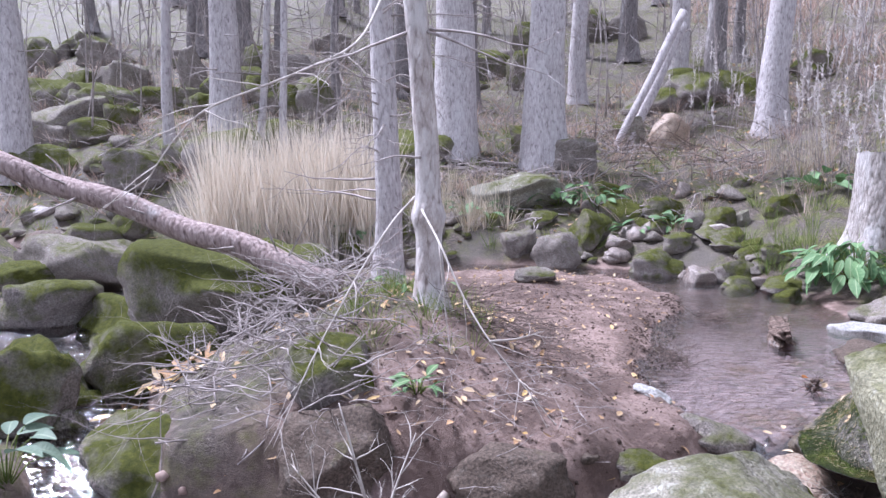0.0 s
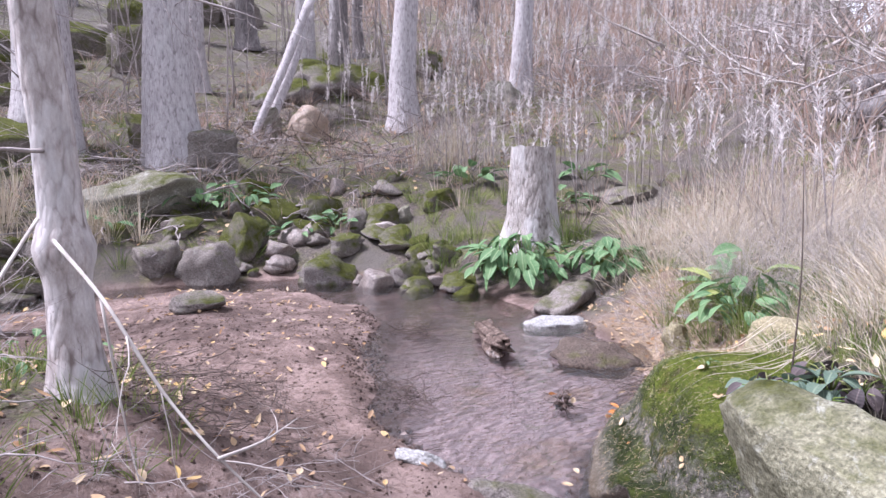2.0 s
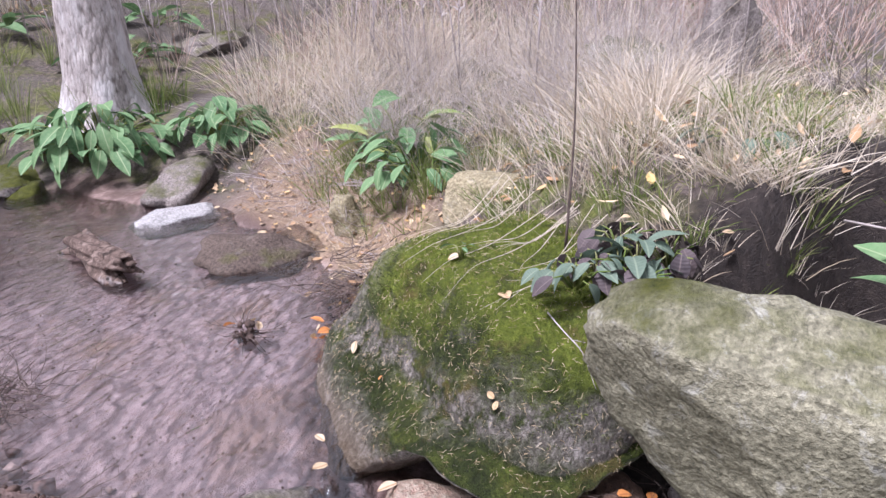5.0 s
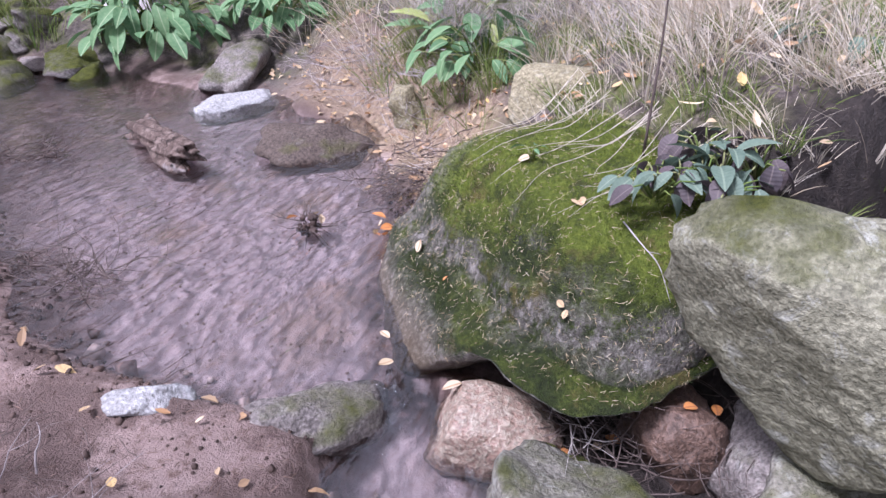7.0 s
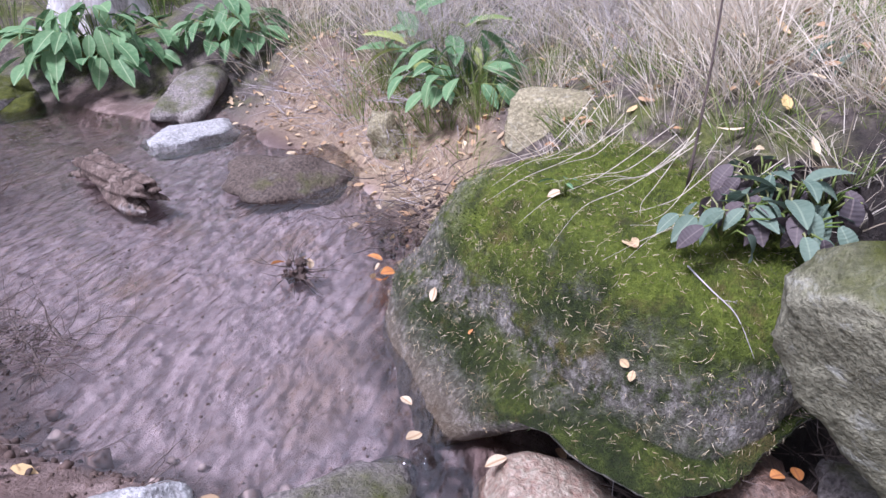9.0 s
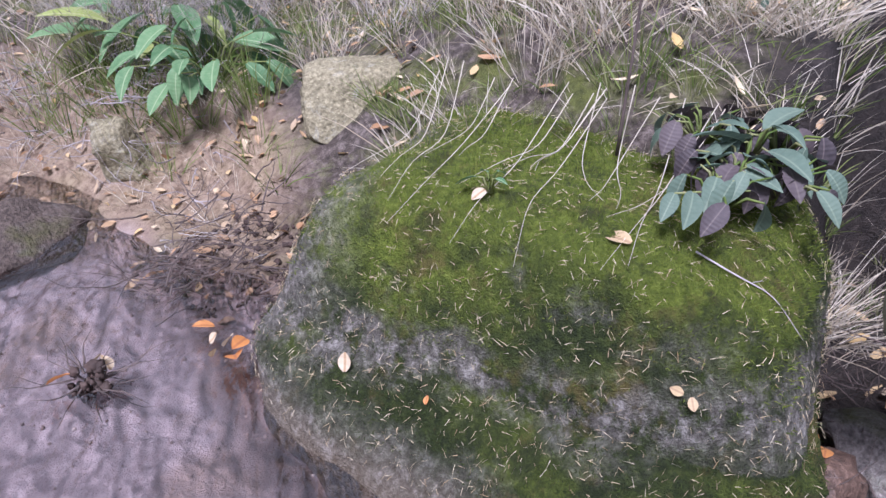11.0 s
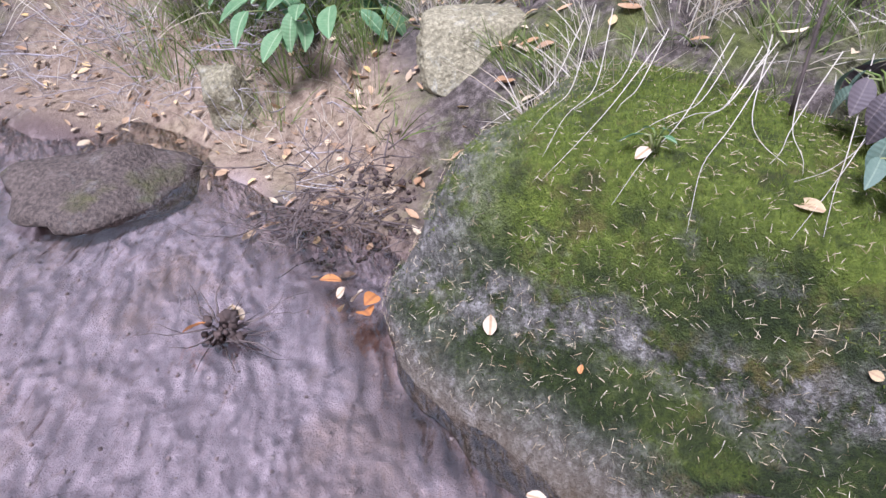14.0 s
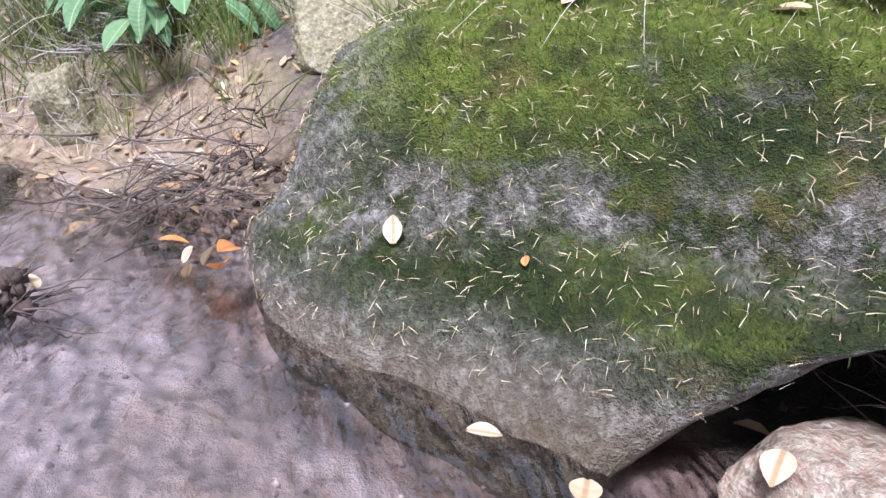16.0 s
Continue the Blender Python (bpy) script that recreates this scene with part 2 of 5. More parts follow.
sand = n.mix(n.maths("MULTIPLY", n.mask(n.noise(3.4, 7, .75), .43, .55), .8), sand, (.09, .056, .046))
h = n.maths("ADD", c, n.maths("MULTIPLY", d, .9))
att = n.node("Attribute")
att.attribute_name = "sandy"
bed = n.node("Attribute")
bed.attribute_name = "bed"
soil = n.node("Attribute")
soil.attribute_name = "earthy"
sand = n.mix(soil.outputs["Fac"], sand, n.ramp(c, (.3, (.16, .1, .065)), (.55, (.37, .265, .18)), (.8, (.52, .41, .3))))
# pale lilac bed: the water's sky reflection put into the bottom's colour
silt_sheen = n.ramp(c, (.3, (.36, .285, .285)), (.7, (.57, .475, .48)))
silt_sheen = n.mix(n.mask(n.noise(2.1, 4, .6), .52, .7), silt_sheen, (.34, .235, .165))
sand = n.mix(bed.outputs["Fac"], sand, silt_sheen)
# dark soil taken near black: the hollow's shade put into the ground colour
hollow_shade = n.node("Attribute")
hollow_shade.attribute_name = "hollow_shade"
litter = n.mix(hollow_shade.outputs["Fac"], litter, n.ramp(c, (.3, (.012, .009, .008)), (.6, (.04, .03, .025)), (.85, (.11, .085, .07))))
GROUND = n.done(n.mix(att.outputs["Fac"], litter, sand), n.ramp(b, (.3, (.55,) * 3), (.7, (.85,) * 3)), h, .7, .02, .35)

# running water, with the sky's gloss
n = Nodes("brook_water")
wave = n.node("Mapping", Vector=n.coord, Scale=(1, 2.8, 1), Rotation=(0, 0, .6)).outputs[0]
rip = n.maths("ADD", n.noise(8, 2, .5, wave, .6), n.maths("MULTIPLY", n.noise(26, 2, .5, wave, .5), .3))
bump = n.node("Bump", Strength=.9, Distance=.018, Height=rip).outputs[0]
gloss = n.node("BsdfGlossy", Color=(1, 1, 1, 1), Roughness=.04, Normal=bump)
clear = n.node("BsdfTransparent", Color=(.97, .94, .94, 1))
fres = n.node("Fresnel", IOR=1.95, Normal=bump)
both = n.node("MixShader", Fac=fres.outputs[0])
n.put(both.inputs[1], clear.outputs[0])
n.put(both.inputs[2], gloss.outputs[0])
n.put(n.tree.nodes["Material Output"].inputs[0], both.outputs[0])
WATER = n.mat


def bark_material(name, dark, mid, pale, patch=.55):
    n = Nodes(name)
    v = n.node("Mapping", Vector=n.coord, Scale=(1, 1, .35)).outputs[0]
    plate = n.node("TexVoronoi", Vector=v, Scale=38.0).outputs["Distance"]
    c = n.noise(22, 6, .75, v)
    col = n.ramp(c, (.25, dark), (.5, mid), (.75, pale))
    col = n.mix(n.mask(plate, .62, .9), col, dark)
    col = n.mix(n.mask(n.noise(3.2, 5, .7, v), patch, patch + .1), col, n.mix(.6, col, (.52, .5, .5)))
    return n.done(col, .9, n.maths("SUBTRACT", c, plate), .7, .012, .2)


BARK = bark_material("spruce_bark", (.23, .205, .21), (.43, .395, .40), (.6, .565, .575))
# darker copy of BARK: the deep wood's shade is put into its colour
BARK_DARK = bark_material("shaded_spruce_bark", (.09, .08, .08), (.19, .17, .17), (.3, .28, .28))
BARK_PALE = bark_material("pale_thin_bark", (.19, .15, .14), (.42, .37, .355), (.66, .62, .61), .46)
BARK_RED = bark_material("fallen_log_bark", (.12, .085, .08), (.29, .225, .215), (.45, .38, .37), .6)
STUMP = bark_material("weathered_stump_wood", (.13, .11, .10), (.32, .285, .27), (.55, .51, .49), .46)


ROTTEN = bark_material("rotten_wood", (.035, .025, .02), (.12, .085, .07), (.3, .235, .2), .6)


def twig_material(name, dark, pale):
    n = Nodes(name)
    return n.done(n.ramp(n.noise(9, 4, .7), (.3, dark), (.7, pale)), .85, n.noise(140, 2), .4, .002, .2)


TWIG = twig_material("grey_dead_twig", (.17, .14, .135), (.46, .41, .4))
TWIG_PALE = twig_material("bleached_twig", (.3, .26, .24), (.56, .51, .48))
TWIG_DARK = twig_material("dark_twig", (.05, .038, .032), (.17, .13, .115))


def blade_material(name, *colours, through=.25):
    """Grass and leaves: each blade takes its own tone."""
    n = Nodes(name)
    isl = n.node("NewGeometry").outputs["Random Per Island"]
    col = n.ramp(isl, *[(i / max(1, len(colours) - 1), c) for i, c in enumerate(colours)])
    col = n.mix(n.maths("MULTIPLY", n.noise(25, 3), .5), col, tuple(v * .65 for v in colours[0]))
    return n.done(col, .7, None, spec=.25, through=through)


STRAW = blade_material("straw_grass", (.5, .41, .29), (.64, .55, .43), (.74, .67, .57), (.56, .5, .42))
RUST = blade_material("rusty_dead_stalks", (.34, .22, .17), (.52, .39, .33), (.66, .56, .5), (.5, .39, .32))
FLUFF = blade_material("fluffy_seed_heads", (.66, .61, .59), (.8, .76, .75), (.58, .5, .49))
FLUFFY_STRAW = blade_material("feathery_straw", (.64, .55, .44), (.78, .7, .6), (.84, .78, .69), (.68, .6, .5), through=.35)
GRASS = blade_material("green_grass", (.08, .13, .025), (.16, .22, .05), (.26, .3, .09), (.38, .37, .18))
NEEDLE = blade_material("fallen_needles", (.56, .44, .25), (.68, .58, .4), (.4, .26, .13), (.66, .58, .44), through=0)
# darker twin of MOSSBLADE; the flank's shade is put into its colour
MOSSBLADE_SHADED = blade_material("shaded_moss_tufts", (.025, .04, .009), (.055, .08, .017), (.10, .13, .028), (.07, .06, .02), through=.2)
DARKNEEDLE = blade_material("dark_strewn_needles", (.07, .045, .035), (.16, .1, .075), (.3, .2, .15), through=0)
LITTER = blade_material("fallen_leaves", (.62, .42, .16), (.66, .5, .34), (.3, .15, .08), (.75, .62, .44), (.22, .14, .1), (.5, .3, .18), through=.15)
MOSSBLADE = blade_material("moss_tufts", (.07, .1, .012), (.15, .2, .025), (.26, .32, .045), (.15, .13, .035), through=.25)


def leaf_material(name, a, b, vein):
    n = Nodes(name)
    x = n.node("SeparateXYZ", Vector=n.coord).outputs[0]
    rnd = n.node("ObjectInfo").outputs["Random"]
    col = n.mix(rnd, a, b)
    col = n.mix(n.mask(n.noise(30, 4), .4, .75), col, n.mix(.5, col, vein))
    col = n.mix(n.mask(n.maths("ABSOLUTE", x), .004, .0015), col, vein)
    rib = n.node("TexWave", Vector=n.coord, Scale=22.0, Distortion=2.0)
    rib.bands_direction = "Y"
    return n.done(col, .62, rib.outputs["Fac"], .18, .004, .3, .2)


LEAF = leaf_material("green_broad_leaf", (.06, .14, .055), (.13, .23, .10), (.26, .34, .18))
LEAF_YELLOW = leaf_material("yellowing_broad_leaf", (.14, .22, .05), (.3, .33, .09), (.4, .4, .2))
LEAF_PURPLE = leaf_material("purple_grey_leaf", (.055, .045, .05), (.11, .085, .088), (.15, .12, .115))
LEAF_TEAL = leaf_material("grey_green_leaf", (.09, .135, .1), (.14, .19, .14), (.2, .25, .18))
FALLEN = leaf_material("fallen_birch_leaf", (.55, .4, .22), (.62, .5, .36), (.42, .28, .16))
FALLEN_ORANGE = leaf_material("fallen_orange_leaf", (.55, .22, .06), (.66, .32, .12), (.4, .16, .06))

# ---- mesh helpers ----
def mesh_object(name, verts, faces, material, parent=None, smooth=True):
    me = bpy.data.meshes.new(name)
    me.from_pydata([tuple(v) for v in verts], [], faces)
    me.materials.append(material)
    if smooth:
        me.polygons.foreach_set("use_smooth", [True] * len(me.polygons))
    me.update()
    ob = new(name, me)
    ob.parent = parent
    return ob


class Heap:
    """Gathers many small shapes for one mesh."""

    def __init__(self):
        self.v, self.f = [], []

    def add(self, verts, faces):
        k = len(self.v)
        self.v.extend(verts)
        self.f.extend([tuple(i + k for i in f) for f in faces])

    def tube(self, pts, radii, n=5):
        pts = [Vector(p) for p in pts]
        k = len(self.v)
        for i, p in enumerate(pts):
            d = (pts[min(i + 1, len(pts) - 1)] - pts[max(i - 1, 0)]).normalized()
            a = d.orthogonal().normalized()
            if abs(d.z) < .9:
                a = d.cross(Vector((0, 0, 1))).normalized()
            b = d.cross(a)
            for j in range(n):
                w = 2 * math.pi * j / n
                self.v.append(p + (a * math.cos(w) + b * math.sin(w)) * radii[i])
        for i in range(len(pts) - 1):
            for j in range(n):
                q = (j + 1) % n
                self.f.append((k + i * n + j, k + i * n + q, k + i * n + n + q, k + i * n + n + j))
        self.f.append(tuple(k + j for j in reversed(range(n))))
        self.f.append(tuple(k + (len(pts) - 1) * n + j for j in range(n)))

    def blade(self, base, top, width, bow=.2, steps=3):
        """A thin grass blade or needle, bent over."""
        base, top = Vector(base), Vector(top)
        d = top - base
        s = d.cross(Vector((random.uniform(-1, 1), random.uniform(-1, 1), .3))).normalized() * width
        k = len(self.v)
        for i in range(steps):
            t = i / steps
            p = base + d * t + Vector((0, 0, bow * d.length * 4 * t * (1 - t) * .5))
            w = s * (1 - t * .7)
            self.v += [p - w, p + w]
        self.v.append(top)
        for i in range(steps - 1):
            self.f.append((k + 2 * i, k + 2 * i + 1, k + 2 * i + 3, k + 2 * i + 2))
        self.f.append((k + 2 * steps - 2, k + 2 * steps - 1, k + 2 * steps))

    def twig(self, start, heading, length, radius, depth=2, bend=.35, fork=3, droop=0.0, n=4):
        """A forking dead twig."""
        p, d = Vector(start), Vector(heading).normalized()
        pts, steps = [p.copy()], max(3, int(4 + depth))
        for i in range(steps):
            d = (d + Vector((random.gauss(0, bend), random.gauss(0, bend), random.gauss(0, bend) - droop)) * .45).normalized()
            p = p + d * (length / steps)
            pts.append(p.copy())
            if depth > 0 and i > 0 and random.random() < fork / steps:
                out = (d + Vector((random.uniform(-1, 1), random.uniform(-1, 1), random.uniform(-.8, .8))) * .9).normalized()
                self.twig(p, out, length * random.uniform(.3, .6), radius * .5 * (1 - i / steps * .5), depth - 1, bend, fork, droop, max(3, n - 1))
        self.tube(pts, [radius * (1 - .8 * i / steps) for i in range(steps + 1)], n)

    def leaf(self, m, length, width, curl=.3, rows=4):
        """A pointed oval leaf with a folded midrib, along y of m."""
        k = len(self.v)
        for i in range(rows + 1):
            t = i / rows
            w = width * .5 * math.sin(math.pi * min(1, t * .93 + .06)) ** .8
            z = -curl * length * t * t
            for s in (-1, 0, 1):
                self.v.append(m @ Vector((s * w, t * length, z + abs(s) * w * .35)))
        for i in range(rows):
            for j in (0, 1):
                a = k + 3 * i + j
                self.f.append((a, a + 1, a + 4, a + 3))

    def make(self, name, material, parent=None, smooth=True):
        return mesh_object(name, self.v, self.f, material, parent, smooth)


def stuff(ob, label, category):
    return tagged(ob, label, category, kind="stuff")


def noisy(v, scale, octaves=4):
    return noise.fractal(v * scale, 1.0, 2.0, octaves)


def rock(x, y, z, size, turn=(0, 0, 0), material=None, label="mossy grey stone beside the brook", seed=0, blunt=.5, cuts=7, detail=4, name="rock", group="", wild=.2):
    """A boulder: a blunt block, chipped by flat cuts and worn by noise. z is the height of its middle."""
    bm = bmesh.new()
    bmesh.ops.create_icosphere(bm, subdivisions=detail, radius=1)
    rnd = random.Random(seed)
    planes = []
    for _ in range(cuts):
        v = Vector((rnd.gauss(0, 1), rnd.gauss(0, 1), rnd.gauss(0, .8))).normalized()
        planes.append((v, rnd.uniform(.58, .86)))
    off = Vector((rnd.uniform(0, 99), rnd.uniform(0, 99), rnd.uniform(0, 99)))
    p = 2 / blunt
    least = min(size)
    for vert in bm.verts:
        c = vert.co
        r = (abs(c.x) ** p + abs(c.y) ** p + abs(c.z) ** p) ** (-1 / p)
        c = c * r
        for v, k in planes:
            over = c.dot(v) - k
            if over > 0:
                c = c - v * over * .92
        c = c * (1 + wild * noisy(c + off, 1.4, 3) + .03 * noisy(c + off, 7, 3))
        c = Vector((c.x * size[0], c.y * size[1], c.z * size[2]))
        vert.co = c + c.normalized() * least * .03 * noisy(c / least + off, 14, 2)
    me = bpy.data.meshes.new(name)
    bm.to_mesh(me)
    bm.free()
    me.materials.append(material or ROCK)
    me.polygons.foreach_set("use_smooth", [True] * len(me.polygons))
    ob = new(name, me)
    ob.matrix_world = pose(x, y, z, *turn)
    return tagged(ob, label, "rock", group)


# ---- ground and water ----
def spread(lo, hi, step, far, grow=1.22):
    core = list(np.arange(lo, hi + step / 2, step))
    a, s = [lo], step
    while a[-1] > -far:
        s *= grow
        a.append(a[-1] - s)
    b, s = [hi], step
    while b[-1] < far:
        s *= grow
        b.append(b[-1] + s)
    return np.array(a[:0:-1] + core + b[1:])


gx, gy = spread(-4.5, 6.5, .05, 400), spread(-.5, 11.5, .05, 400)
GX, GY = np.meshgrid(gx, gy)
GZ = ground(GX, GY)
nx, ny = len(gx), len(gy)
idx = np.arange(nx * ny).reshape(ny, nx)
quads = np.stack([idx[:-1, :-1], idx[:-1, 1:], idx[1:, 1:], idx[1:, :-1]], -1).reshape(-1, 4)
land = mesh_object("ground", np.stack([GX, GY, GZ], -1).reshape(-1, 3), quads.tolist(), GROUND)
d_foot, _, _, s_foot = along(FOOT, GX, GY)
inside = ease(.15, -.1, d_foot * s_foot + .12 * rough2(GX * 4, GY * 4, 21))
sandy = inside * ease(-1.1, -.3, GX + .25 * rough2(GX * 3, GY * 3, 23)) * ease(2.1, 2.7, GY)
knoll = np.exp(-((GX + .55) / .7) ** 2 - ((GY - 4.2) / 1.0) ** 2)
sandy = np.maximum(sandy * (1 - ease(.45, .75, knoll + .15 * rough2(GX * 5, GY * 5, 25))), 0)
for line in (BROOK, SPILL, SIDE):
    b_, w_, _, _ = along(line, GX, GY)
    sandy = np.maximum(sandy, ease(1.25, .8, b_ / w_))
earthy = ease(-.1, .05, d_foot * s_foot) * ease(.75, .35, d_foot * s_foot + .2 * rough2(GX * 3, GY * 3, 27)) * ease(3.3, 3.6, GY) * ease(5.4, 4.9, GY)
sandy = np.maximum(sandy, earthy * .78)
# where the hollow's painted shade replaces the litter and sand tones
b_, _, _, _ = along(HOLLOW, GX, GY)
hollow_shade = ease(.5, .32, b_ + .06 * rough2(GX * 8, GY * 8, 35))
sandy = sandy * (1 - hollow_shade)
land.data.attributes.new("sandy", "FLOAT", "POINT").data.foreach_set("value", sandy.reshape(-1).astype(np.float32))
wet = np.zeros_like(GX)
for line in (BROOK, SPILL):
    b_, w_, _, _ = along(line, GX, GY)
    wet = np.maximum(wet, ease(1.05, .75, b_ / w_ + .15 * rough2(GX * 5, GY * 5, 29)))
land.data.attributes.new("earthy", "FLOAT", "POINT").data.foreach_set("value", earthy.reshape(-1).astype(np.float32))
land.data.attributes.new("hollow_shade", "FLOAT", "POINT").data.foreach_set("value", hollow_shade.reshape(-1).astype(np.float32))
# drops the pale bed along the boulder: a dark reflected band, painted in
b_, _, _, _ = along([(2.5, 3.7), (2.3, 3.62), (2.0, 3.5), (1.75, 3.3), (1.6, 3.15)], GX, GY)
wet = wet * ease(.0, .1, b_ + .03 * rough2(GX * 9, GY * 9, 39))
wet = wet * ease(6.4, 4.5, GY + .5 * rough2(GX * 2, GY * 2, 37))
land.data.attributes.new("bed", "FLOAT", "POINT").data.foreach_set("value", wet.reshape(-1).astype(np.float32))
tagged(land, "forest floor of litter, moss and reddish wet sand", "ground", kind="structure")


def water_ribbon(line, name, label):
    pts = []
    for p, q in zip(line, line[1:]):
        n = max(2, int(math.hypot(q[0] - p[0], q[1] - p[1]) / .06))
        pts += [[p[k] + (q[k] - p[k]) * i / n for k in range(4)] for i in range(n)]
    pts = np.array(pts + [line[-1]], float)
    for _ in range(12):
        pts[1:-1] = (pts[:-2] + 2 * pts[1:-1] + pts[2:]) / 4
    verts, faces, across = [], [], 25
    for i, p in enumerate(pts):
        d = pts[min(i + 1, len(pts) - 1)] - pts[max(i - 1, 0)]
        d = d / math.hypot(d[0], d[1])
        for j in range(across):
            s = (j / (across - 1) * 2 - 1) * (p[2] * 1.35 + .04)
            x, y = p[0] - d[1] * s, p[1] + d[0] * s
            fall = abs(pts[min(i + 3, len(pts) - 1)][3] - pts[max(i - 3, 0)][3])
            z = p[3] + (.003 + .12 * fall) * float(rough2(x * 16, y * 16, 31)) + .0015 * float(rough2(x * 40, y * 40, 33))
            verts.append((x, y, z))
    for i in range(len(pts) - 1):
        for j in range(across - 1):
            a = i * across + j
            faces.append((a, a + across, a + across + 1, a + 1))
    return tagged(mesh_object(name, verts, faces, WATER), label, "water", kind="structure")


water_ribbon(BROOK, "water_brook", "shallow clear brook over reddish sand")
water_ribbon(SPILL, "water_spill", "brook spilling between stones")
water_ribbon(SIDE, "water_side", "dark side arm of the brook among mossy rocks")

# ---- the great boulder and the stones at the spill ----
def great_boulder():
    bm = bmesh.new()
    bmesh.ops.create_icosphere(bm, subdivisions=6, radius=1)
    ca, sa = -.607, -.795
    for vert in bm.verts:
        c = vert.co.copy()
        p = 4.6
        c = c * (abs(c.x) ** p + abs(c.y) ** p + abs(c.z) ** p) ** (-1 / p)
        # x runs along the boulder, y towards the brook, z up; its brook side leans back, its foot is cut under
        lean = c.z
        foot = max(0, min(1, (c.x - .05) / .5))
        front = max(0, c.y)
        yy = c.y * (.36 if c.y > 0 else .52) - .16 * lean * (1 - front) + front * (.37 * max(0, -lean) - .15 * max(0, lean))
        if c.y > 0:
            yy -= .5 * foot * max(0, -lean - .4) + .2 * max(0, min(1, -c.x * 1.25 - .12)) * max(0, -lean - .2)
        xx = c.x * (.58 - .06 * lean)
        zz = c.z * (.30 if c.z > 0 else .29 - .25 * foot) - .02 * max(0, c.x) ** 2
        q = Vector((xx, yy, zz))
        q *= 1 + .07 * noisy(q + Vector((3, 7, 1)), 2.3, 3) + .018 * noisy(q, 9, 4)
        q += q.normalized() * .006 * noisy(q, 38, 3)
        vert.co = Vector((q.x * ca + q.y * sa, q.x * sa - q.y * ca, q.z))
    bmesh.ops.reverse_faces(bm, faces=bm.faces)
    me = bpy.data.meshes.new("boulder")
    bm.to_mesh(me)
    bm.free()
    me.materials.append(BOULDER)
    me.polygons.foreach_set("use_smooth", [True] * len(me.polygons))
    ob = new("boulder", me)
    ob.location = (2.178, 2.858, .175)
    return tagged(ob, "large rounded boulder with green moss above the brook", "boulder")


boulder = great_boulder()
rock(1.55, 2.05, .41, (.2, .46, .25), (8, -30, -6), SLAB, "pale lichen-spotted angular slab leaning on stones", 11, .42, 6, 5, "stone_slab", wild=.06)
rock(1.34, 3.31, -.07, (.25, .12, .11), (-8, 6, -22), ROCK_BARE, "low dark mossy stone in the spill", 12, .7, 3)
rock(1.59, 2.89, -.1, (.2, .12, .12), (0, 8, -68), ROCK_RED, "reddish wet stone under the boulder", 13, .8, 2, 5, wild=.1)
rock(1.1, 2.44, -.02, (.46, .28, .2), (4, -6, 12), ROCK_PALE, "broad pale mossy stone below the boulder", 15, .62, 4, 5, wild=.12)
rock(1.44, 2.64, -.12, (.15, .12, .12), (0, 0, 40), ROCK, "grey-green mossy stone in the gap", 25, .7, 3)
rock(1.75, 2.44, -.06, (.14, .12, .13), (10, 0, 20), ROCK_BROWN, "dark brown stone in the gap", 16, .75, 4)
rock(1.72, 2.2, -.03, (.17, .12, .1), (0, 12, 50), ROCK_BARE, "grey stone under the slab", 17)
rock(1.52, 2.1, .0, (.2, .15, .13), (0, 0, 10), ROCK_PALE, "pale stone with a cushion of moss", 18, .7, 4)
rock(1.17, 3.66, .05, (.11, .065, .045), (0, 8, -35), ROCK_GREY, "small flat grey stone on the sand", 19)
rock(3.0, 4.4, .0, (.33, .24, .11), (6, 0, -60), ROCK_DULL, "flat dark stone in the water's edge", 20)
rock(3.78, 5.66, .06, (.32, .2, .18), (0, 0, 25), ROCK_BARE, "brown rounded stone at the bank", 21)
rock(3.4, 5.33, .0, (.27, .15, .08), (0, 0, -20), ROCK_GREY, "pale flat stone in the brook", 22)
rock(3.14, 3.14, .36, (.28, .15, .12), (0, 2, -84), ROCK_TAN, "squared tan stone block set in the bank", 23, .3, 2, 5, wild=.06)
rock(3.35, 4.1, .12, (.14, .1, .13), (10, 14, 40), ROCK_TAN, "small pale stone in the earth bank", 24)

